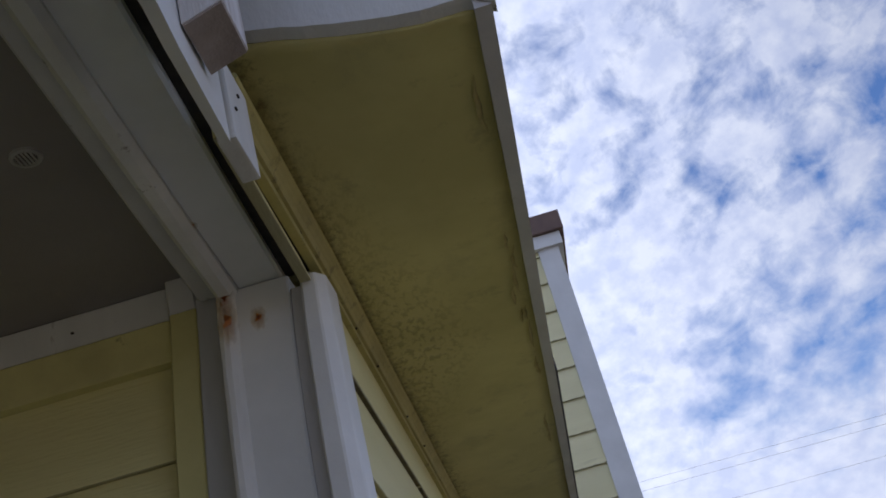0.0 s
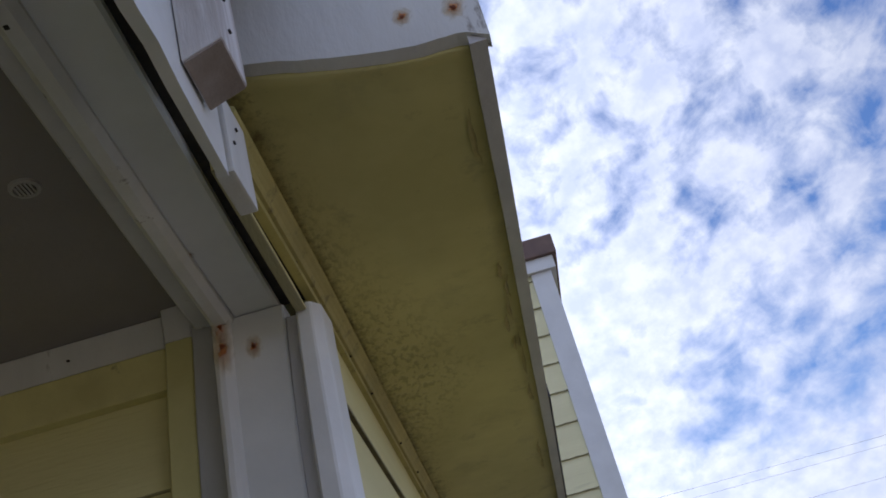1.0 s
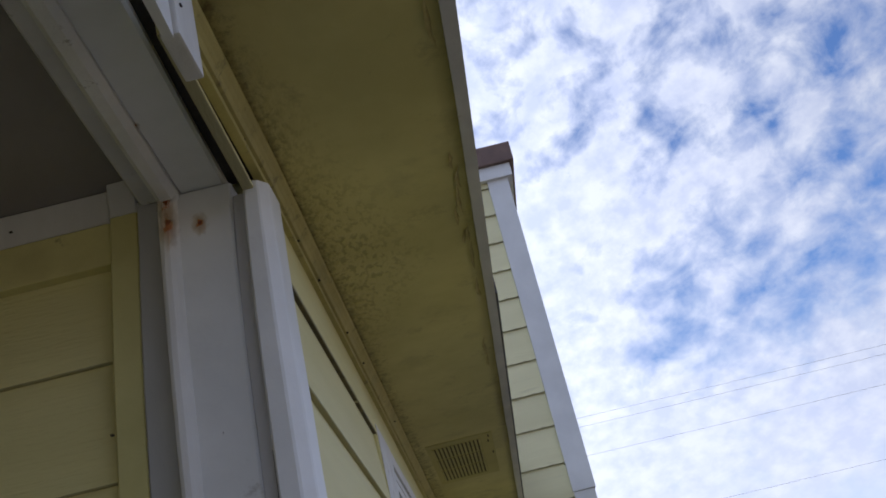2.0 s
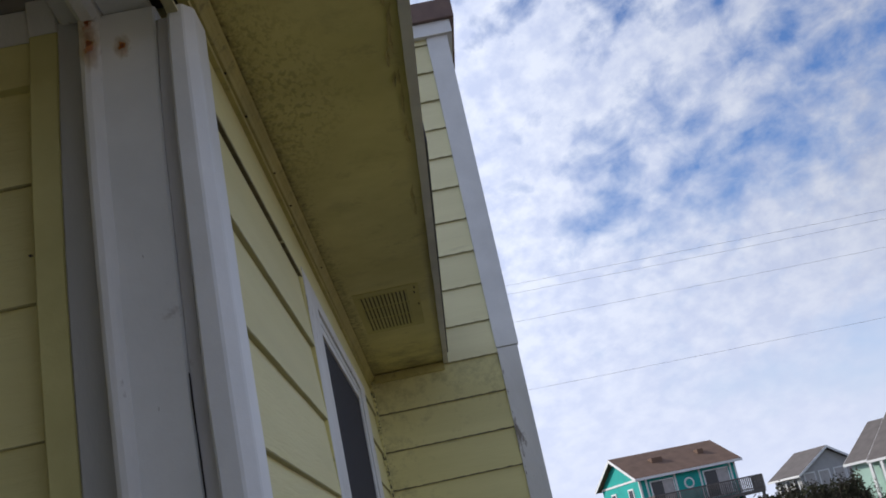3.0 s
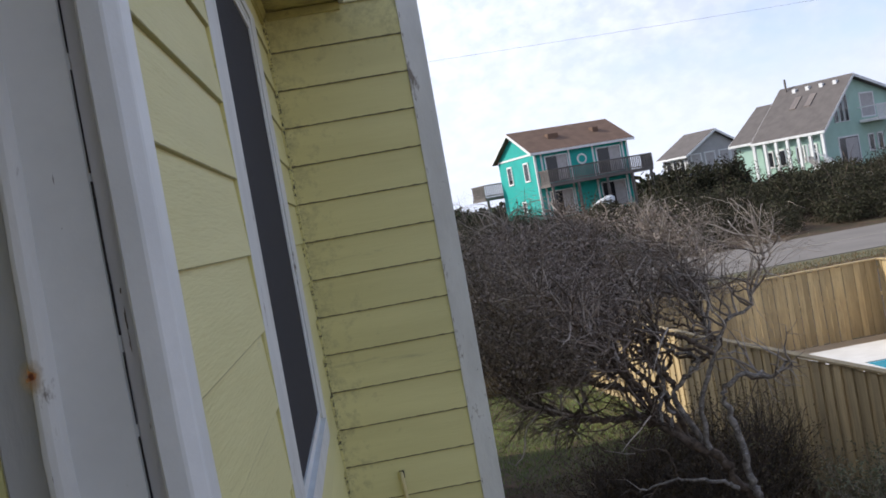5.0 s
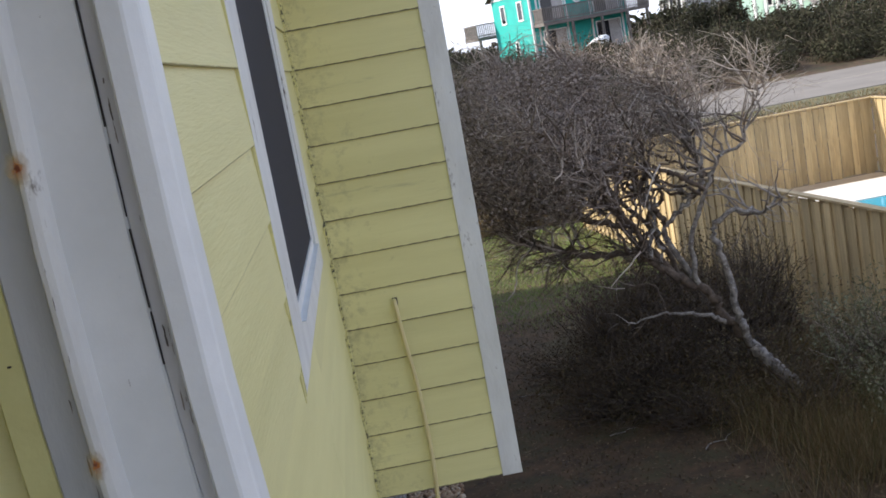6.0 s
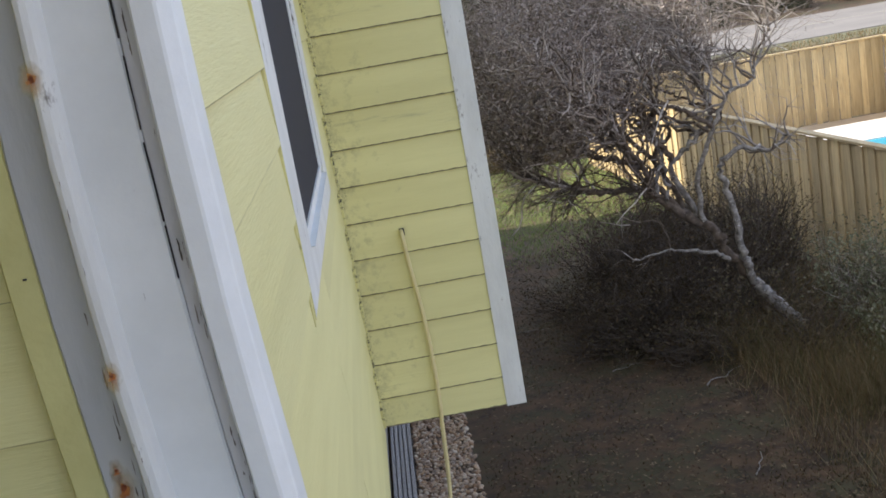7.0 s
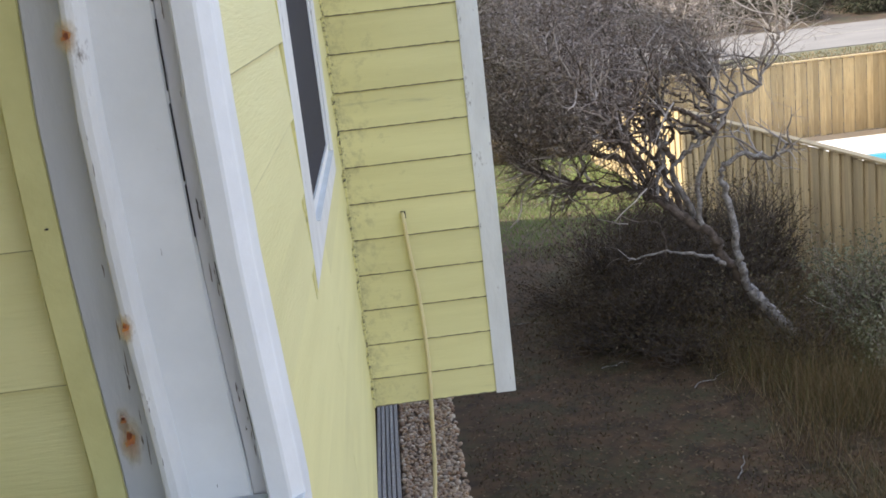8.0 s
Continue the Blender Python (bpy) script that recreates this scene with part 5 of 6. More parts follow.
part("coping", box(box(box(box(bmesh.new(), -1.5, 1.0, 3.7, 4.0, 0, 0.03), -1.5, 1.0, -6, -5.7, 0, 0.03), -1.5, -1.2, -5.7, 3.7, 0, 0.03), 0.7, 1.0, -5.7, 3.7, 0, 0.03), CONCRETE, pool)
part("water", box(bmesh.new(), -1.2, 0.7, -5.7, 3.7, 0.002, 0.008), WATER, pool)

# ---- the leaning tree ----
def grow(rnd, start, way, length, radius, depth, out, wander=0.35, lift=0.0, kids=(3, 5), shrink=0.62):
    """A crooked branch and its side branches, as polylines of (point, radius) by depth."""
    steps = max(3, int(length / (0.10 if depth else 0.06)))
    p, d, line = Vector(start), Vector(way).normalized(), []
    for i in range(steps + 1):
        f = i / steps
        line.append((p.copy(), radius * (1 - 0.62 * f)))
        d = (d + Vector((rnd.gauss(0, 1), rnd.gauss(0, 1), rnd.gauss(0, 1) + lift)) * wander * (length / steps) ** 0.5 * 0.9).normalized()
        p = p + d * (length / steps)
    out.setdefault(depth, []).append(line)
    if depth == 0:
        return
    for _ in range(rnd.randint(*kids)):
        i = rnd.randint(max(1, steps // 3), steps)
        q, r = line[i]
        along = (line[i][0] - line[i - 1][0]).normalized()
        side = Vector((rnd.gauss(0, 1), rnd.gauss(0, 1), rnd.gauss(0, 1))).cross(along).normalized()
        grow(rnd, q, along * rnd.uniform(0.5, 1.0) + side * rnd.uniform(0.5, 1.0), length * shrink * rnd.uniform(0.7, 1.15), r * 0.62, depth - 1, out, wander, lift, kids, shrink)


def crooked(rnd, stops, r0, r1, wobble):
    """A smooth, slightly crooked polyline of (point, radius) through a few stops."""
    pts = [Vector(p) for p in stops]
    line = []
    for i in range(len(pts) - 1):
        p0, p1, p2, p3 = pts[max(i - 1, 0)], pts[i], pts[i + 1], pts[min(i + 2, len(pts) - 1)]
        for k in range(7):
            t = k / 7
            q = 0.5 * (2 * p1 + (p2 - p0) * t + (2 * p0 - 5 * p1 + 4 * p2 - p3) * t * t + (3 * p1 - p0 - 3 * p2 + p3) * t ** 3)
            line.append(q + Vector((rnd.gauss(0, 1), rnd.gauss(0, 1), rnd.gauss(0, 1))) * wobble)
    line.append(pts[-1])
    n = len(line) - 1
    return [(p, r0 + (r1 - r0) * i / n) for i, p in enumerate(line)]


def leaning_tree():
    tree = thing("leaning_tree", "wind-bent bare tree with pale twisted limbs leaning over the yard", "tree", at=pose(4.7, 12.2, 0.0))
    rnd = random.Random(12)
    fork = (-0.62, 0.0, 0.80)
    trunk = crooked(rnd, [(0.16, -0.16, -0.28), (-0.02, -0.12, -0.02), (-0.20, -0.08, 0.27), (-0.42, -0.03, 0.53), fork], 0.088, 0.064, 0.014)
    limbs = [  # stops, radius at both ends, how many side branches, how far along they begin
        ([fork, (-0.94, 0.0, 1.27), (-1.05, 0.0, 1.51), (-1.37, 0.0, 1.76), (-1.63, 0.0, 1.98), (-1.87, -0.05, 2.13), (-2.34, -0.1, 2.22), (-2.69, -0.1, 2.35), (-3.01, -0.1, 2.48), (-3.21, -0.1, 2.81)], 0.060, 0.026, 30, 0.66),
        ([fork, (-0.72, -0.1, 1.0), (-0.80, -0.15, 1.36), (-0.88, -0.15, 1.93), (-0.94, -0.15, 2.24), (-0.69, -0.2, 2.42), (-0.39, -0.25, 2.36), (-0.20, -0.3, 2.5)], 0.052, 0.016, 7, 0.7),
        ([(-1.14, 0.0, 1.58), (-1.41, 0.1, 2.23), (-1.27, 0.1, 2.45), (-0.96, 0.05, 2.71), (-0.99, 0.0, 3.13), (-1.21, 0.0, 3.45), (-1.43, 0.0, 3.85), (-1.6, 0.0, 4.3)], 0.038, 0.010, 22, 0.5),
        ([(-1.16, -0.02, 1.66), (-1.19, -0.2, 2.23), (-1.02, -0.25, 2.63), (-0.89, -0.3, 2.96), (-0.52, -0.3, 3.21), (-0.33, -0.3, 3.59), (-0.09, -0.3, 3.85)], 0.034, 0.008, 22, 0.5),
        ([(-1.35, 0.0, 1.74), (-1.74, 0.1, 2.31), (-1.9, 0.1, 2.63), (-2.24, 0.1, 2.88), (-2.64, 0.1, 3.14), (-3.02, 0.1, 3.5)], 0.036, 0.010, 32, 0.4),
        ([(-1.29, 0.05, 1.70), (-1.45, 0.3, 2.18), (-1.54, 0.3, 2.75), (-1.82, 0.3, 3.08), (-2.29, 0.3, 3.31), (-2.78, 0.3, 3.9)], 0.036, 0.010, 32, 0.45),
        ([(-1.63, 0.0, 1.98), (-2.01, -0.1, 2.5), (-2.36, -0.1, 2.6), (-2.7, -0.1, 2.82), (-3.15, -0.1, 3.2), (-3.3, -0.1, 3.7)], 0.034, 0.010, 38, 0.35),
        ([(-1.9, 0.1, 2.63), (-2.3, 0.3, 3.3), (-2.75, 0.4, 4.0), (-3.05, 0.5, 4.6)], 0.022, 0.008, 40, 0.25),
        ([(-1.54, 0.3, 2.75), (-1.75, 0.5, 3.4), (-2.0, 0.6, 4.0), (-2.25, 0.6, 4.55)], 0.022, 0.008, 40, 0.25),
        ([(-0.99, 0.0, 3.13), (-1.2, -0.3, 3.7), (-1.55, -0.4, 4.35)], 0.018, 0.008, 32, 0.2),
        ([(-1.63, 0.0, 1.98), (-2.0, -0.6, 2.7), (-2.5, -1.0, 3.3), (-2.9, -1.2, 3.8)], 0.030, 0.008, 34, 0.35),
        ([(-1.45, 0.3, 2.18), (-1.9, 0.9, 2.9), (-2.4, 1.3, 3.5), (-2.8, 1.5, 4.2)], 0.030, 0.008, 34, 0.35),
        ([(-0.96, 0.05, 2.71), (-0.75, 0.5, 3.1), (-0.62, 0.8, 3.6), (-0.7, 0.9, 4.0)], 0.022, 0.008, 20, 0.25),
    ]
    heavy, out = [trunk], {}
    for stops, rad, thin, count, begin in limbs:
        limb = [(p, r * (1 + 0.18 * noise.noise((p.x * 9, p.y * 9, p.z * 9)))) for p, r in crooked(rnd, stops, rad, thin, 0.016)]
        heavy.append(limb)
        for _ in range(int(count * 1.35)):
            i = min(int(len(limb) * (begin + (1 - begin) * rnd.random() ** 0.8)), len(limb) - 1)
            q, r = limb[i]
            along = (limb[i][0] - limb[i - 1][0]).normalized()
            side = Vector((rnd.gauss(-0.55, 0.6), rnd.gauss(0, 0.8), rnd.gauss(0.55, 0.5))).normalized()
            grow(rnd, q, along * 0.35 + side, rnd.uniform(0.42, 0.85), min(r * 0.75, 0.013), 3, out, 0.80, 0.10, (3, 5), 0.60)
    for stops, rad, thin, count, begin in limbs[2:7]:  # sparse short snags low on the limbs
        line = crooked(rnd, stops, rad, thin, 0.0)
        for _ in range(3):
            q, r = line[rnd.randint(3, len(line) // 2)]
            grow(rnd, q, (rnd.gauss(-0.3, 0.8), rnd.gauss(0, 0.8), rnd.gauss(0.4, 0.5)), rnd.uniform(0.25, 0.5), 0.010, 1, out, 0.6, 0.0, (1, 3), 0.6)
    dead = crooked(rnd, [(-0.89, -0.02, 1.17), (-1.18, -0.1, 1.30), (-1.60, -0.1, 1.40), (-2.03, -0.1, 1.34)], 0.026, 0.008, 0.012)
    crook = crooked(rnd, [(-1.58, -0.1, 1.40), (-1.66, -0.1, 1.73), (-2.0, -0.1, 1.77)], 0.013, 0.006, 0.012)
    for p, r in (dead[-1], dead[-5], dead[-3], crook[-1], crook[-4]):
        grow(rnd, p, (-1, rnd.gauss(0, 0.5), rnd.gauss(0, 0.4)), 0.35, 0.008, 1, out, 0.5, 0, (2, 3), 0.6)
    for _ in range(34):  # lesser limbs crossing the middle of the crown
        src = heavy[rnd.choice((1, 1, 5, 6, 7, 3, 11, 12))]
        p, r = src[int(len(src) * rnd.uniform(0.35, 0.65))]
        q = Vector((rnd.uniform(-3.35, -1.2), rnd.uniform(-0.9, 0.9), rnd.uniform(2.7, 4.0)))
        mid = p.lerp(q, 0.5) + Vector((rnd.gauss(0, 0.15), rnd.gauss(0, 0.15), rnd.gauss(-0.1, 0.12)))
        limb = crooked(rnd, [p, p.lerp(mid, 0.5) + Vector((rnd.gauss(0, 0.07), 0, rnd.gauss(0, 0.07))), mid, q], min(r * 0.8, 0.028), 0.009, 0.028)
        heavy.append(limb)
        for _k in range(5):
            a, ra = limb[rnd.randint(len(limb) // 3, len(limb) - 1)]
            grow(rnd, a, (rnd.gauss(-0.5, 0.6), rnd.gauss(0, 0.8), rnd.gauss(0.4, 0.5)), rnd.uniform(0.3, 0.6), 0.009, 2, out, 0.45, 0.08, (3, 5), 0.6)
    inner = [  # brown limbs in the heart of the crown, under the twigs, darkened for its shade
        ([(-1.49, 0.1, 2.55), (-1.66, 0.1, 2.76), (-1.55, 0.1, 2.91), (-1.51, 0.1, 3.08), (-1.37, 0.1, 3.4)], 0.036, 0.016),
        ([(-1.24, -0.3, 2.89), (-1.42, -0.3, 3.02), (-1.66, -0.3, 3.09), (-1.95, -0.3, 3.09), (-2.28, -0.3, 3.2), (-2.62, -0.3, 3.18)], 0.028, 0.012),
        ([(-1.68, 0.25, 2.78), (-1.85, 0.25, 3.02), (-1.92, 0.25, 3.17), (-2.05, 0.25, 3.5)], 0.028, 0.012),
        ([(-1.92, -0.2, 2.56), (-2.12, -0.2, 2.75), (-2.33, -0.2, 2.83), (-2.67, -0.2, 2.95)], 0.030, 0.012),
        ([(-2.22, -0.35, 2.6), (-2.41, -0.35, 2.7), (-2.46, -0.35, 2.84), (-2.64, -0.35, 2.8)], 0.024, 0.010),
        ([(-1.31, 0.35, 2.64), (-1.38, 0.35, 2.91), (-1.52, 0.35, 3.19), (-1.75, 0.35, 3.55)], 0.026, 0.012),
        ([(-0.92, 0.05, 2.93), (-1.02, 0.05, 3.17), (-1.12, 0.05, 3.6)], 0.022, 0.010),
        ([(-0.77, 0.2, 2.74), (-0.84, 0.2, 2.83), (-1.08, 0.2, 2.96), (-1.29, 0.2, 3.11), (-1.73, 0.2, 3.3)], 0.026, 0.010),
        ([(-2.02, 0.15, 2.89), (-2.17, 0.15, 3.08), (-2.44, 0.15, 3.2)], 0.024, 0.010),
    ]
    brown = []
    for stops, r0, r1 in inner:
        root = min((p for limb in heavy[1:14] for p, r in limb if p.z < stops[0][2] - 0.12), key=lambda p: (p - Vector(stops[0])).length)
        limb = crooked(rnd, [root] + stops, r0, r1, 0.018)
        brown.append(limb)
        for _k in range(7):
            a, ra = limb[rnd.randint(len(limb) // 3, len(limb) - 1)]
            grow(rnd, a, (rnd.gauss(-0.4, 0.7), rnd.gauss(0, 0.7), rnd.gauss(0.1, 0.6)), rnd.uniform(0.3, 0.6), 0.010, 2, out, 0.5, 0.04, (2, 4), 0.6)
    in_heart = lambda p: -2.3 < p.x < -1.0 and 2.3 < p.z < 3.12 + 0.12 * noise.noise((p.x * 4, p.y * 4, 7))
    ceiling_of = lambda p: 4.50 - 0.20 * (p.x + 1.34) + 0.2 * noise.noise((p.x * 3, p.y * 3, 1))
    for depth in out:
        out[depth] = [l for l in out[depth] if l[-1][0].z < ceiling_of(l[-1][0]) and l[-1][0].x > -3.55 and (not in_heart(l[-1][0]) or rnd.random() < (0.22, 0.3, 0.5, 0.7)[depth])]
    tubes("trunk", heavy[:1], BARK, tree, 10)
    # inner and left-hand limbs get the bark with the shade painted in
    for limb in heavy[1:] + [dead, crook] + brown:
        tubes("limb", [limb], SHADED_BARK if limb in brown or sum(p.x for p, r in limb) / len(limb) < -1.62 and limb is not dead else BARK, tree, 8)
    low = {}
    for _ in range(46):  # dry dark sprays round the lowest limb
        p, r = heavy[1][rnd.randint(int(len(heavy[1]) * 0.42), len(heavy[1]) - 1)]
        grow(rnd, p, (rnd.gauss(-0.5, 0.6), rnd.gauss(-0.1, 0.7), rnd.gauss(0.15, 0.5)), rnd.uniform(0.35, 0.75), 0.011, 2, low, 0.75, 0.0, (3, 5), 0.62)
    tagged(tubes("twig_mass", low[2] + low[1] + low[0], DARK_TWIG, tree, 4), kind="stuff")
    stout = [[(p, r * 1.2) for p, r in l] for l in out[3] + out[2]]
    tagged(tubes("branch_mass", [l for l in stout if l[0][0].x > -1.6], BRANCH, tree, 5), kind="stuff")
    tagged(tubes("branch_mass", [l for l in stout if l[0][0].x <= -1.6], TWIG, tree, 5), kind="stuff")
    tagged(tubes("twig_mass", out[1] + out[0][::2], TWIG, tree, 3), kind="stuff")
    ends = [l[-1][0] for l in out[0] if l[-1][0].x < -1.0 and 2.75 < l[-1][0].z < 4.4]
    ends += [p for p in ends if p.x < -1.9] * 2
    nr = np.random.default_rng(9)
    k = 42000
    c = np.array([ends[i] for i in nr.integers(0, len(ends), k)]) + nr.normal(size=(k, 3)) * 0.05
    u = nr.normal(size=(k, 3))
    u /= np.linalg.norm(u, axis=1)[:, None]
    v = np.cross(u, nr.normal(size=(k, 3)))
    v /= np.linalg.norm(v, axis=1)[:, None]
    w = nr.uniform(0.012, 0.026, k)[:, None]
    leafage = quads("withered_leaves", np.stack([c - u * w, c + v * w * 0.4, c + u * w, c - v * w * 0.4], 1), LEAF_CROWN, tree)
    tagged(leafage, kind="stuff")
    return tree


leaning_tree()
# dense dead twigs and small leaves in the windward half of the crown
def thicket(name, label, centre, size, twigs, leaves, leaf, leaf_mat, twig_mat, seed, category="shrub", upward=0.4, kind="", leaf_scale=1.0):
    """A shrub: crooked stems from the base, and small leaves round their outer ends."""
    rnd = random.Random(seed)
    nr = np.random.default_rng(seed)
    root = thing(name, label, category, kind, "shrubs by the leaning tree", Matrix.Translation(centre))
    sx, sy, sz = size
    lines, ends = [], []
    for i in range(twigs):
        a, e = rnd.uniform(0, 2 * math.pi), rnd.random() ** 0.6
        top = Vector((math.cos(a) * sx * e, math.sin(a) * sy * e, sz * (0.35 + 0.65 * math.sqrt(max(0, 1 - e * e * 0.8))) * rnd.uniform(0.35, 1.2)))
        foot = Vector((top.x * 0.35 + rnd.gauss(0, sx * 0.12), top.y * 0.35 + rnd.gauss(0, sy * 0.12), 0 if rnd.random() < 0.6 else top.z * 0.45))
        line = []
        for k in range(6):
            f = k / 5
            q = foot.lerp(top, f) + Vector((rnd.gauss(0, 1), rnd.gauss(0, 1), rnd.gauss(0, 0.6))) * 0.05 * max(sx, sz) * (0.3 + f)
            line.append((q, 0.011 * (1 - 0.75 * f) * max(0.6, sz / 1.6)))
        lines.append(line)
        ends += [line[3][0], line[4][0], line[5][0]]
    tagged(tubes("stem_mass", lines, twig_mat, root, 3), kind="stuff")
    if leaves:
        pick = nr.integers(0, len(ends), leaves)
        c = np.array([ends[i] for i in pick]) + nr.normal(size=(leaves, 3)) * leaf * 2.2 * leaf_scale
        c[:, 2] = np.maximum(c[:, 2], 0.03)
        u = nr.normal(size=(leaves, 3))
        u /= np.linalg.norm(u, axis=1)[:, None]
        v = np.cross(u, nr.normal(size=(leaves, 3)))
        v /= np.linalg.norm(v, axis=1)[:, None]
        s = nr.uniform(0.5, 1.2, leaves)[:, None] * leaf
        leafage = quads("leaves", np.stack([c - u * s, c + v * s * 0.42, c + u * s, c - v * s * 0.42], 1), leaf_mat, root)
        tagged(leafage, kind="stuff")
    return root


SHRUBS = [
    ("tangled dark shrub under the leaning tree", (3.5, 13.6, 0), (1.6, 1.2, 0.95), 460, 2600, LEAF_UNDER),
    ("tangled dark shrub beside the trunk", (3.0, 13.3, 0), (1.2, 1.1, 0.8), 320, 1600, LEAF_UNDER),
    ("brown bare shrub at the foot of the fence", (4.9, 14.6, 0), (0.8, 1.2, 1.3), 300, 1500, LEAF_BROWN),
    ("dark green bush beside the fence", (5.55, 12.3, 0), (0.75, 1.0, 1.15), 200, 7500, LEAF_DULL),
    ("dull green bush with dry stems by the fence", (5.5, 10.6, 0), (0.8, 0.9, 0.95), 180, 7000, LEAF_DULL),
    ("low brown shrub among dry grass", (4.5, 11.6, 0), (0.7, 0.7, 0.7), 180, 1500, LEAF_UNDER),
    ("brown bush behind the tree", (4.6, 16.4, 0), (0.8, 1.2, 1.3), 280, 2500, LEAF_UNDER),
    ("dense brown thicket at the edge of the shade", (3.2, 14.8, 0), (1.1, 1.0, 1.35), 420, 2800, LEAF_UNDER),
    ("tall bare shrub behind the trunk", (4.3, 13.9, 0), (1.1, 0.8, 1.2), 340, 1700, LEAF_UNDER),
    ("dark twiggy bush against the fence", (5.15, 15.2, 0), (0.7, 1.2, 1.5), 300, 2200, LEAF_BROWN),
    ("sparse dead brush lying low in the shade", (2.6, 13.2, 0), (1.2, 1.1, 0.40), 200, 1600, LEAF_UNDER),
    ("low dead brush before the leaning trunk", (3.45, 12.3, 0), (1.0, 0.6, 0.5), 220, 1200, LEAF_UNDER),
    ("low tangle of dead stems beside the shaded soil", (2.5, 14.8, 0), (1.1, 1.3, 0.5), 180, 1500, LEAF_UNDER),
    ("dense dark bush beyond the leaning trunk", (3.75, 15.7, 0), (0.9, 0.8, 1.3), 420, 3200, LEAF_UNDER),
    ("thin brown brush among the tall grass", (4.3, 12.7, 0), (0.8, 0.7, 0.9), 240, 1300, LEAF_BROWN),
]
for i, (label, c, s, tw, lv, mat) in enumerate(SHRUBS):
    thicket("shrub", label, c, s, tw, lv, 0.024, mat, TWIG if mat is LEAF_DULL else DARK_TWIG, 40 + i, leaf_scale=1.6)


# ---- scrub between the yard and the houses, and the dark evergreen belt beyond the road ----
def scrub(name, label, area, mounds, radius, height, per, leaf, material, seed, skip=None, twig=0):
    """A wide low thicket: leaf clumps on many mounds, uneven in height."""
    nr = np.random.default_rng(seed)
    x0, x1, y0, y1 = area
    cs, tw = [], []
    for _ in range(mounds):
        x, y = nr.uniform(x0, x1), nr.uniform(y0, y1)
        if skip and skip(x, y):
            continue
        r, h = nr.uniform(*radius), nr.uniform(*height)
        d = nr.normal(size=(per, 3))
        d /= np.linalg.norm(d, axis=1)[:, None]
        d[:, 2] = np.abs(d[:, 2])
        lump = 0.72 + 0.33 * np.array([noise.noise((v[0] * 2.2 + x, v[1] * 2.2 + y, v[2] * 2.2)) for v in d])
        p = d * lump[:, None] * (nr.random(per)[:, None] ** 0.25) * np.array([r, r, h]) + [x, y, rise(x, y)]
        cs.append(p)
        for _k in range(twig):
            a = nr.uniform(0, 2 * np.pi)
            e = nr.uniform(0.2, 0.95)
            foot = Vector((x + 0.4 * r * e * math.cos(a), y + 0.4 * r * e * math.sin(a), rise(x, y) + 0.3 * h))
            top = Vector((x + r * e * math.cos(a), y + r * e * math.sin(a), rise(x, y) + h * (1.18 - 0.5 * e * e)))
            mid = foot.lerp(top, 0.6) + Vector(nr.normal(size=3)) * 0.12 * r
            tw.append([(foot, 0.03), (mid, 0.022), (top, 0.008)])
    c = np.concatenate(cs)
    k = len(c)
    u = nr.normal(size=(k, 3))
    u /= np.linalg.norm(u, axis=1)[:, None]
    v = np.cross(u, nr.normal(size=(k, 3)))
    v /= np.linalg.norm(v, axis=1)[:, None]
    s = nr.uniform(0.5, 1.3, k)[:, None] * leaf
    root = thing(name, label, "shrubs", "stuff")
    tagged(quads("foliage", np.stack([c - u * s, c + v * s * 0.6, c + u * s, c - v * s * 0.6], 1), material, root), kind="stuff")
    if tw:
        tagged(tubes("stem_mass", tw, DARK_TWIG, root, 3), kind="stuff")


LEAF_SCRUB = leaf_material("grey_brown_scrub", [(0.06, 0.047, 0.039), (0.09, 0.068, 0.056), (0.05, 0.058, 0.036), (0.12, 0.095, 0.08)])
scrub("near_scrub", "dense grey-brown coastal scrub before the road", (0.5, 13, 29.5, 43.5), 70, (1.2, 2.4), (1.4, 2.6), 1500, 0.055, LEAF_SCRUB, 1, lambda x, y: x > 9 and y < 34 or x > 4 + (y - 29) * 0.62, twig=8)
scrub("evergreen_belt", "dark evergreen thicket beyond the road", (0, 62, 61.4, 72.5), 160, (1.4, 3.0), (1.3, 4.5), 2000, 0.068, LEAF_BELT, 2, twig=1)
scrub("house_shrubs", "dark green shrubs before the far houses", (21.8, 28.5, 77.5, 79.5), 13, (0.9, 1.6), (3.4, 4.4), 1100, 0.10, LEAF_BELT, 7)
scrub("dune_thicket", "dark thicket around the far houses", (-4, 75, 72, 79), 80, (2.0, 3.6), (1.2, 2.3), 1000, 0.11, LEAF_BELT, 3)
scrub("far_thicket", "low dark thicket on the far dunes", (-40, 120, 95, 150), 160, (4, 8), (2.0, 3.6), 350, 0.35, LEAF_DARK, 4)


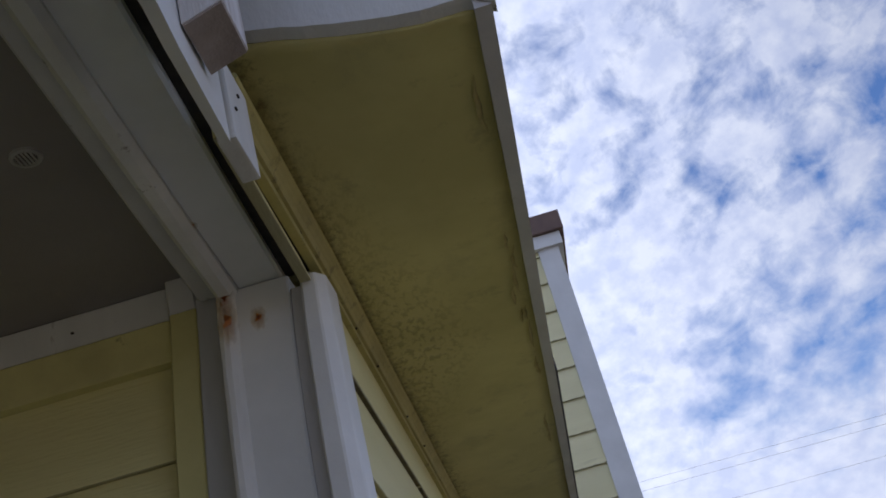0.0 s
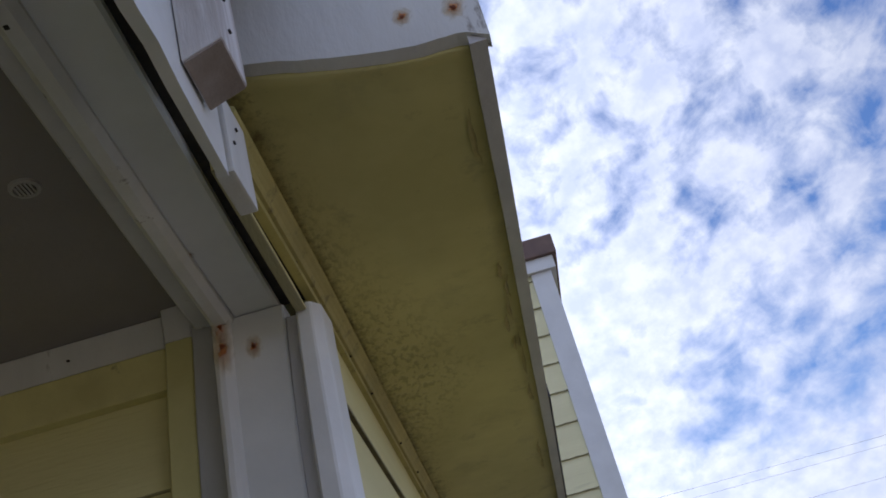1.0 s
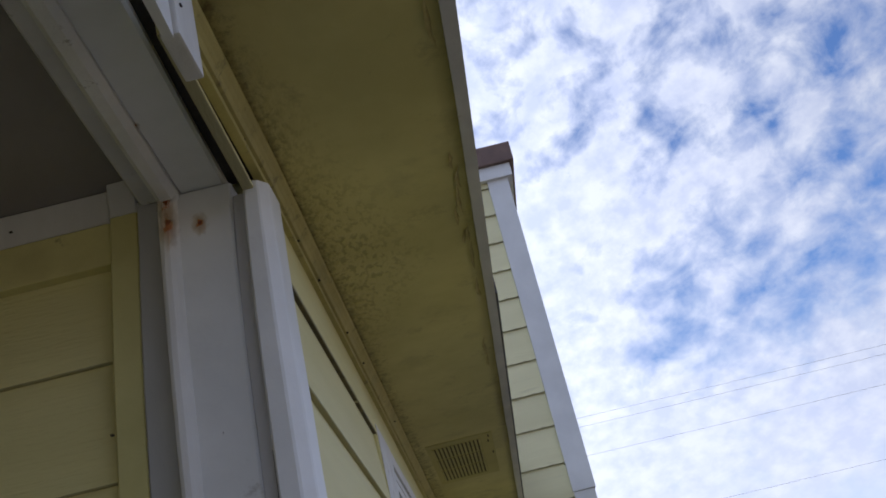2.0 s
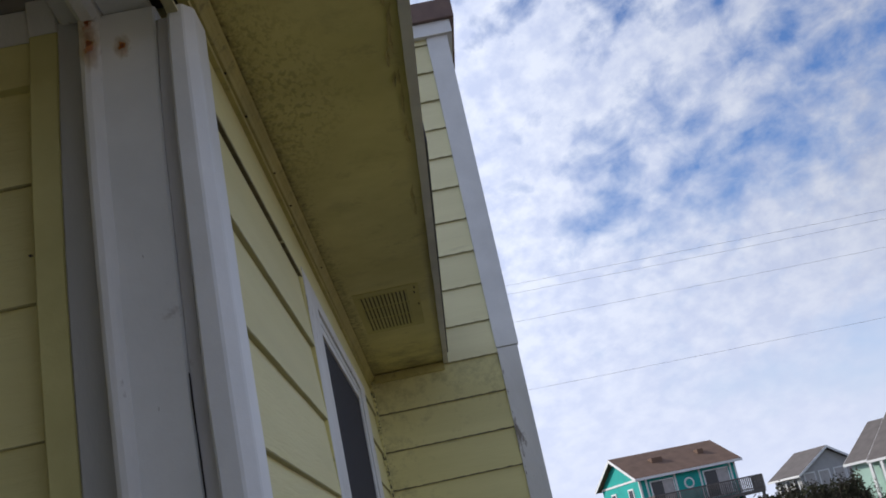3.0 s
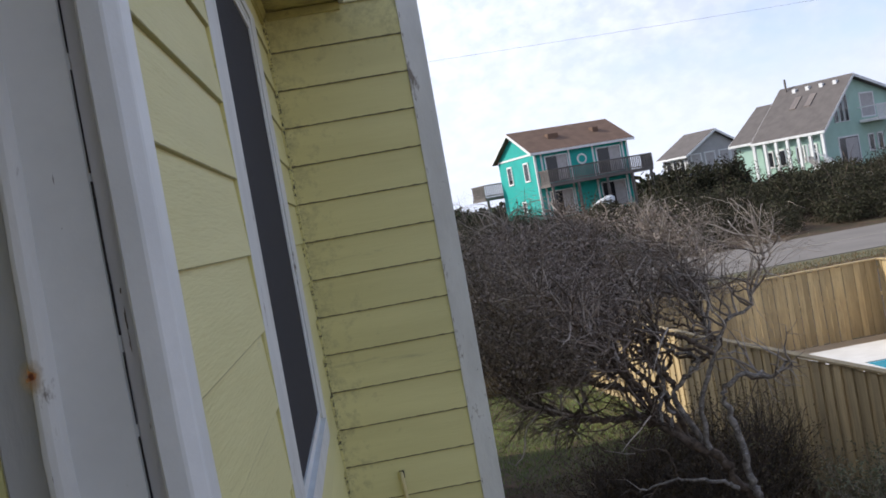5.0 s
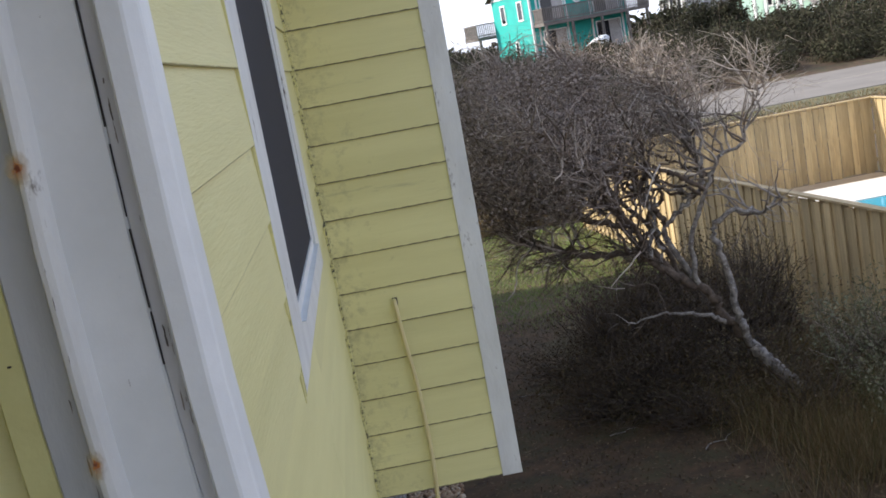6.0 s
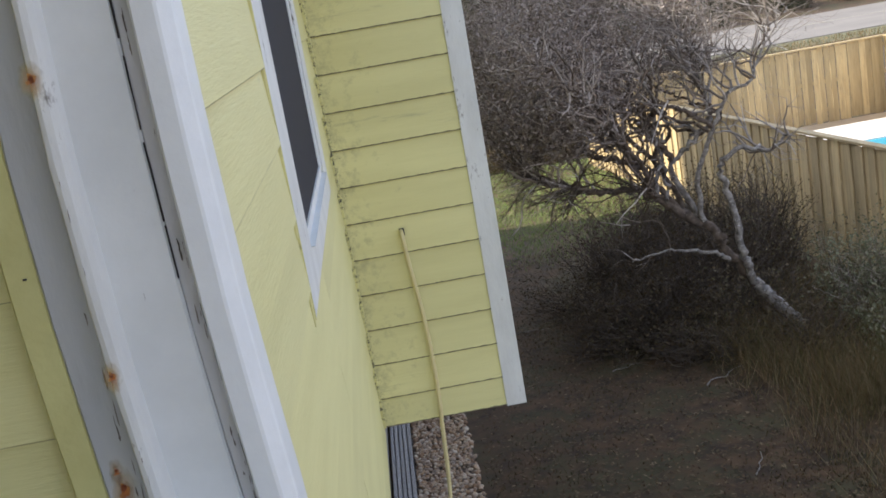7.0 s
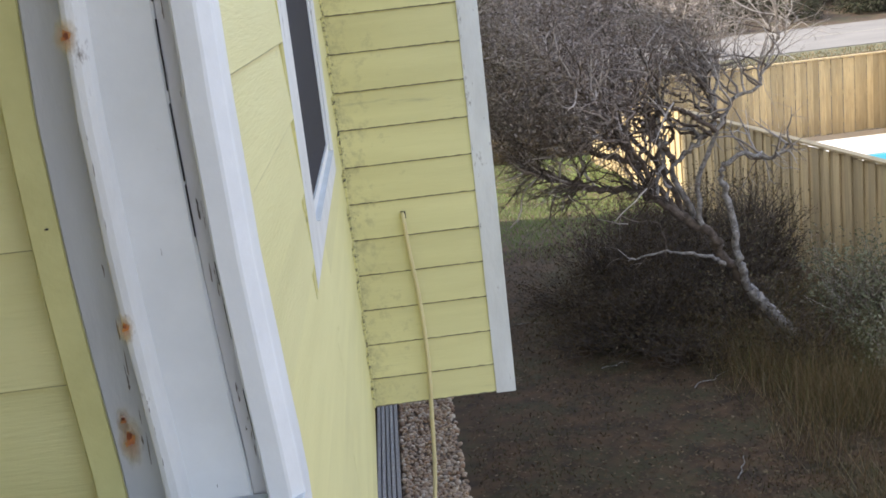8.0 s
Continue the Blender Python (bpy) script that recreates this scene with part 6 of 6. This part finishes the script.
# ---- far houses ----
def opening_unit(parent, name, x, z, w, h, y, pane, frame_w=0.09, face="y", sign=-1):
    """A framed window or door on a facade: face 'y' looks along y, 'x' along x."""
    root = new(name)
    root.parent = parent
    bm = bmesh.new()

    def slab(b, a0, a1, z0, z1, d0, d1):
        lo, hi = sorted((y + sign * d0, y + sign * d1))
        if face == "y":
            box(b, a0, a1, lo, hi, z0, z1)
        else:
            box(b, lo, hi, a0, a1, z0, z1)

    slab(bm, x, x + frame_w, z, z + h, 0, 0.07), slab(bm, x + w - frame_w, x + w, z, z + h, 0, 0.07)
    slab(bm, x + frame_w, x + w - frame_w, z, z + frame_w, 0, 0.07), slab(bm, x + frame_w, x + w - frame_w, z + h - frame_w, z + h, 0, 0.07)
    part("frame", bm, FAR_WHITE, root)
    bm = bmesh.new()
    slab(bm, x + frame_w, x + w - frame_w, z + frame_w, z + h - frame_w, 0.005, 0.03)
    part("pane", bm, pane, root)
    return root


def gabled_body(house, length, depth, z0, eave, ridge, wall, roof, over=0.45, peak=None, back=None):
    """Walls with gable ends, and a roof of two slabs with white verge boards; peak and back make the rear slope longer and its eave higher."""
    peak, back = peak or depth / 2, back or eave
    bm = bmesh.new()
    ends = []
    for x in (0, length):
        ends.append([bm.verts.new((x, y, z)) for y, z in ((0, z0), (depth, z0), (depth, back), (peak, ridge), (0, eave))])
    for i in range(5):
        bm.faces.new((ends[0][i], ends[0][(i + 1) % 5], ends[1][(i + 1) % 5], ends[1][i]))
    bm.faces.new(ends[0]), bm.faces.new(ends[1])
    bmesh.ops.recalc_face_normals(bm, faces=bm.faces)
    part("wall", bm, wall, house)
    slope = (ridge - eave) / peak
    rear = (ridge - back) / (depth - peak)
    falls = ((-over, eave - slope * over), (depth + over, back - rear * over))
    for y_low, z_low in falls:
        bm = bmesh.new()
        pts = [(y_low, z_low + 0.03), (peak, ridge + 0.03), (peak, ridge + 0.22), (y_low, z_low + 0.20)]
        r0 = [bm.verts.new((-over, y, z)) for y, z in pts]
        r1 = [bm.verts.new((length + over, y, z)) for y, z in pts]
        for i in range(4):
            bm.faces.new((r0[i], r0[(i + 1) % 4], r1[(i + 1) % 4], r1[i]))
        bm.faces.new(r0), bm.faces.new(r1)
        bmesh.ops.recalc_face_normals(bm, faces=bm.faces)
        part("roof", bm, roof, house)
    for x in (-over - 0.03, length + over):
        for y_low, z_low in falls:
            bm = bmesh.new()
            pts = [(y_low, z_low - 0.04), (peak, ridge - 0.04), (peak, ridge + 0.20), (y_low, z_low + 0.19)]
            r0 = [bm.verts.new((x, y, z)) for y, z in pts]
            r1 = [bm.verts.new((x + 0.03, y, z)) for y, z in pts]
            for i in range(4):
                bm.faces.new((r0[i], r0[(i + 1) % 4], r1[(i + 1) % 4], r1[i]))
            bm.faces.new(r0), bm.faces.new(r1)
            bmesh.ops.recalc_face_normals(bm, faces=bm.faces)
            part("verge_board", bm, FAR_WHITE, house)
    part("eave_board", box(bmesh.new(), -over, length + over, -over - 0.04, -over, eave - slope * over, eave - slope * over + 0.19), FAR_WHITE, house)


def balcony(house, x0, x1, y0, y1, z, posts, base):
    """A wooden balcony: deck, posts and a railing of slats on its outer sides."""
    deck = part("balcony", box(bmesh.new(), x0, x1, y0, y1, z - 0.25, z), OLD_WOOD, house, "weathered wooden balcony")
    for x in posts:
        part("post", box(bmesh.new(), x - 0.09, x + 0.09, y0, y0 + 0.18, base, z - 0.25), OLD_WOOD, deck)
    bm = bmesh.new()
    box(bm, x0, x1, y0, y0 + 0.08, z + 0.98, z + 1.08)
    box(bm, x0, x1, y0, y0 + 0.05, z + 0.1, z + 0.18)
    for x in (x0, x1 - 0.08):
        box(bm, x, x + 0.08, y0 + 0.08, y1, z + 0.98, z + 1.08)
        box(bm, x, x + 0.05, y0 + 0.08, y1, z + 0.1, z + 0.18)
    part("handrail", bm, OLD_WOOD, deck)
    sl = mesh_of("slat", box(bmesh.new(), -0.045, 0.045, -0.02, 0.02, 0, 1.0), OLD_WOOD)
    count = int((x1 - x0) / 0.16)
    for i in range(count + 1):
        o = new("slat", sl)
        o.parent = deck
        o.matrix_basis = pose(x0 + (x1 - x0) * i / count, y0 + 0.03, z)
    for x in (x0 + 0.03, x1 - 0.03):
        for i in range(1, int((y1 - y0) / 0.16)):
            o = new("slat", sl)
            o.parent = deck
            o.matrix_basis = pose(x, y0 + i * 0.16, z, 0, 0, 90)


def teal_house():
    h = thing("teal_house", "two-storey teal beach house with brown roof and wooden balcony", "house", at=pose(13.95, 84.0, 0, 0, 0, 15))
    L, D, Z0, E, R = 8.2, 7.4, 2.2, 8.35, 10.15
    gabled_body(h, L, D, Z0, E, R, TEAL, BROWN_ROOF)
    for z in (3.1, 5.85):
        for x, w in ((0.8, 2.0), (5.3, 2.2)):
            d = opening_unit(h, "door", x, z, w, 2.1, 0.0, GLASS)
            part("curtain", box(bmesh.new(), x + w * 0.52, x + w - 0.12, -0.045, -0.032, z + 0.1, z + 2.0), CURTAIN, d)
    for x in (0.02, 0.55, 2.95, 5.05, 7.7, 8.1):
        part("corner_trim", box(bmesh.new(), x - 0.07, x + 0.07, -0.06, -0.002, Z0, E - 0.05), FAR_WHITE, h)
    bm = bmesh.new()
    bmesh.ops.create_cone(bm, segments=24, radius1=0.42, radius2=0.42, depth=0.1, cap_ends=True, matrix=pose(4.0, -0.03, 7.3, 90))
    ring = part("round_window", bm, FAR_WHITE, h)
    bm = bmesh.new()
    bmesh.ops.create_cone(bm, segments=24, radius1=0.29, radius2=0.29, depth=0.12, cap_ends=True, matrix=pose(4.0, -0.035, 7.3, 90))
    part("pane", bm, TEAL, ring)
    for y, z, w, hh in ((1.3, 6.2, 1.0, 1.55), (4.7, 6.2, 1.0, 1.55), (2.9, 3.6, 0.75, 1.15)):
        opening_unit(h, "window", y, z, w, hh, 0.0, GLASS, 0.12, "x", -1)
    part("band", box(bmesh.new(), -0.05, -0.002, 0, D, E - 0.15, E), FAR_WHITE, h)
    part("corner_trim", box(bmesh.new(), -0.05, -0.002, -0.05, 0.12, Z0, E - 0.15), FAR_WHITE, h)
    balcony(h, 0.1, L + 0.9, -1.9, -0.08, 5.75, (0.3, 2.5, 5.0, 7.2, 8.9), Z0 - 0.4)
    balcony(h, -1.6, 1.4, D + 0.1, D + 3.2, 5.6, (-1.4, 1.0), Z0 - 0.4)
    for x, w in ((2.2, 0.9), (6.2, 0.5)):
        m = bmesh.new()
        s = (R - E) / (D / 2)
        box(m, x, x + w, 1.6, 2.3, E + 0.2 + s * 1.6, E + 0.2 + s * 2.3 + 0.06)
        part("skylight", m, BROWN_ROOF, h)


def mint_house():
    h = thing("mint_house", "mint-green house with grey-brown gable roof and white porch columns", "house", at=pose(31.9, 84.2, 0, 0, 0, -54.5))
    L, D, Z0, E, R = 5.4, 14.0, 1.6, 6.3, 9.9
    gabled_body(h, L, D, Z0, E, R, MINT, GREY_ROOF, 0.55, 4.8, 7.6)
    for i in range(7):
        x = -0.3 + i * (L + 0.6) / 6
        part("column", box(bmesh.new(), x - 0.11, x + 0.11, -0.62, -0.42, Z0, E - 0.45), FAR_WHITE, h)
    for x in (0.3, 1.4, 3.0, 4.1):
        opening_unit(h, "window", x, 3.9, 0.75, 1.35, 0.0, GLASS, 0.12)
    for y, w in ((2.0, 0.55), (2.75, 0.6), (3.5, 0.6)):
        opening_unit(h, "window", y, 6.5, w, 1.0 + (y - 1.2) * 0.62, L, GLASS, 0.05, "x", 1)
    d = opening_unit(h, "door", 2.0, 3.2, 3.0, 2.2, L, GLASS, 0.12, "x", 1)
    part("curtain", box(bmesh.new(), L + 0.035, L + 0.05, 3.0, 4.8, 3.3, 5.2), CURTAIN, d)
    for y in (6.4, 7.8):
        opening_unit(h, "window", y, 3.9, 0.9, 1.4, L, GLASS, 0.12, "x", 1)
    opening_unit(h, "door", 6.0, 6.6, 2.2, 2.0, L, CURTAIN, 0.12, "x", 1)
    deck = part("balcony", box(bmesh.new(), L, L + 1.6, 5.6, 9.6, 6.2, 6.45), FAR_WHITE, h, "white balcony")
    bm = bmesh.new()
    box(bm, L + 1.52, L + 1.6, 5.6, 9.6, 7.35, 7.45)
    box(bm, L, L + 1.52, 5.6, 5.68, 7.35, 7.45)
    for i in range(24):
        box(bm, L + 1.53, L + 1.58, 5.6 + i * 0.17, 5.66 + i * 0.17, 6.45, 7.35)
    part("railing", bm, FAR_WHITE, deck)
    s = (R - E) / 4.8
    for x in (1.6, 2.9):
        m = box(bmesh.new(), x, x + 0.55, 2.2, 3.4, E + 0.22, E + 0.30)
        for v in m.verts:
            v.co.z += s * v.co.y
        part("skylight", m, SKYLIGHT, h)
    for x in (1.0, 2.2, 3.4, 4.6):
        part("roof_vent", box(bmesh.new(), x, x + 0.3, 4.0, 4.3, E + s * 4.0 + 0.2, E + s * 4.3 + 0.32), FAR_WHITE, h)
    part("vent_pipe", box(bmesh.new(), 0.2, 0.32, 4.3, 4.42, R - 0.5, R + 0.9), OLD_WOOD, h)
    # the lower wing at the far end
    w = thing("mint_wing", "lower wing of the mint-green house", "house", at=pose(31.9, 84.2, 0, 0, 0, -54.5) @ pose(-2.6, 0.4, 0))
    gabled_body(w, 2.6, 8.8, Z0, E - 0.05, 8.9, MINT, GREY_ROOF, 0.4)
    # pale wooden steps down to the road
    st = thing("beach_steps", "pale weathered wooden steps among the bushes", "steps", at=pose(33.5, 71.5, 1.2, 0, 0, -25))
    for i in range(7):
        part("step", box(bmesh.new(), -0.8, 0.8, i * 0.3, i * 0.3 + 0.28, i * 0.2 + 0.15, i * 0.2 + 0.2), SKIRT, st)
    for x in (-0.85, 0.8):
        part("stringer", box(bmesh.new(), x, x + 0.05, 0, 2.2, 0.3, 1.3), SKIRT, st)


def grey_house():
    h = thing("grey_house", "pale grey house with brown-grey gable roof", "house", at=pose(31.8, 112.0, 0.25, 0, 0, -68))
    L, D, Z0, E, R = 4.0, 7.4, 1.8, 6.3, 8.3
    gabled_body(h, L, D, Z0, E, R, PALE_HOUSE, GREY_ROOF, 0.5)
    for x in (0.5, 1.6, 2.8):
        opening_unit(h, "window", x, 4.6, 0.8, 1.4, 0.0, GLASS, 0.12)
    for y in (0.4, 2.2, 4.1, 5.6):
        opening_unit(h, "window", y, 4.5, 1.4, 1.8, L, CURTAIN, 0.12, "x", 1)
    part("porch_rail", box(bmesh.new(), L + 0.9, L + 1.0, 0, D, 3.9, 4.8), SKIRT, h)


teal_house(), mint_house(), grey_house()

# outdoor steps going down from the mint house's porch
steps = thing("outdoor_stairs", "weathered pale wooden steps before the mint house", "stairs", at=pose(33.9, 80.2, 4.3, 0, 0, -35))
for i in range(9):
    part("tread", box(bmesh.new(), 0.24 * i, 0.24 * i + 0.27, -0.5, 0.5, -0.21 * i - 0.04, -0.21 * i, 0.005), SKIRT, steps)
for y in (-0.54, 0.54):
    tilt = Matrix.Rotation(math.atan2(0.21, 0.24), 4, "Y")
    bm = box(bmesh.new(), -0.1, 2.9, y - 0.03, y + 0.03, -0.25, 0.0)
    bm.transform(tilt)
    part("stringer", bm, SKIRT, steps)
    bm = box(bmesh.new(), -0.1, 2.9, y - 0.03, y + 0.03, 0.62, 0.70)
    bm.transform(tilt)
    part("handrail", bm, FAR_WHITE, steps)
    for i in (0, 3, 6, 9):
        part("post", box(bmesh.new(), 0.24 * i, 0.24 * i + 0.09, y - 0.04, y + 0.04, -0.21 * i - 0.4, -0.21 * i + 0.95), FAR_WHITE, steps)

# a pale hull-shaped stand-in for an unidentified white shape in the scrub before the teal house
bm = bmesh.new()
bmesh.ops.create_icosphere(bm, subdivisions=2, radius=1.0, matrix=Matrix.Diagonal((1.3, 0.5, 0.55, 1)))
boat = tagged(new("boat", mesh_of("boat", bm, FAR_WHITE, True)), "small white rounded shape in the scrub", "boat")
boat.matrix_basis = pose(17.6, 79.5, 3.4, 0, -25, 20)

# ---- overhead wires along the road ----
WIRE = surface("black_wire", (0.02, 0.02, 0.022), None, 5, 0.6)
line = thing("overhead_line", "thin dark overhead wires on wooden poles along the road", "power line")
for x in (-42, 74):
    part("pole", box(bmesh.new(), x - 0.15, x + 0.15, 57.85, 58.15, -0.2, 19.6, 0.05), OLD_WOOD, line)
    part("crossarm", box(bmesh.new(), x - 0.08, x + 0.08, 57.2, 58.8, 18.6, 18.8), OLD_WOOD, line)
for z, y in ((19.35, 57.7), (19.0, 58.3), (17.35, 58.0), (13.6, 58.0)):
    run = []
    for i in range(40):
        f = i / 39
        run.append((Vector((-42 + 116 * f, y, z - 0.9 * f - 0.8 * (1 - (2 * f - 1) ** 2) + 0.45)), 0.006))
    tubes("wire", run and [run], WIRE, line, 5)


# ---- the siding boards, piece by piece ----
for k in range(2, 20):
    z = TOP - COURSE * k
    if k == 2:
        plank(wall_east, -0.003, JAMB_Y + 0.053, z, CHASE_Y - 0.004 - JAMB_Y - 0.053, True, 0.125, SIDING)
    elif z > 3.99:
        plank(wall_east, -0.003, JAMB_Y + 0.053, z, CY0 - 0.002 - JAMB_Y - 0.053, True, COURSE, SIDING)
        plank(wall_east, -0.003, CY1 + 0.001, z, CHASE_Y - CY1 - 0.004, True, COURSE, SIDING)
    else:
        plank(wall_east, -0.003, JAMB_Y + 0.053, z, 1.45, True, COURSE, SIDING)
        plank(wall_east, -0.003, JAMB_Y + 0.053 + 1.452, z, CHASE_Y - 0.003 - JAMB_Y - 1.505, True, COURSE, SIDING)
plank(wall_east, -0.005, 1.314, 5.566, 1.668 - 1.314, True, 0.028, SIDING)
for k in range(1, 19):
    plank(chase, -0.045, CHASE_Y + 0.001, TOP - COURSE * k, 0.577, False, COURSE if k > 1 else COURSE - 0.01, CHASE if k > 1 else CHASE_LIT)
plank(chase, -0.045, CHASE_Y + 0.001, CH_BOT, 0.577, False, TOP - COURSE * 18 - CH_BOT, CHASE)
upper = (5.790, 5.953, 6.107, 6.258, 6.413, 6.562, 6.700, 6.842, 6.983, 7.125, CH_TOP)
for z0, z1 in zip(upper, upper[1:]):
    plank(chase, -0.045, CHASE_Y + 0.001, z0, 0.575, False, z1 - z0, CHASE_LIT)
laps = (5.411, 5.246, 5.066, 4.885, 4.70, 4.515, 4.329, 4.141, 3.955, 3.77, 3.585, 3.40, 3.215, 3.06)
for low, high in zip(laps, (5.549,) + laps):
    plank(wall_porch, -2.4, 1.775, low, 2.4 - 0.224, False, high - low - (0.012 if high == 5.549 else 0), SIDING)
rnd = random.Random(33)
for y0, y1 in ((1.80, 2.42), (2.44, 2.90)):
    gap = block("open_joint", (0.0, 0.0098, y0, y1, 5.4786 - rnd.uniform(0, 0.0006), 5.4806), FLAKE, wall_east, 0, "dark open joint under a lap")
    off_line(gap)
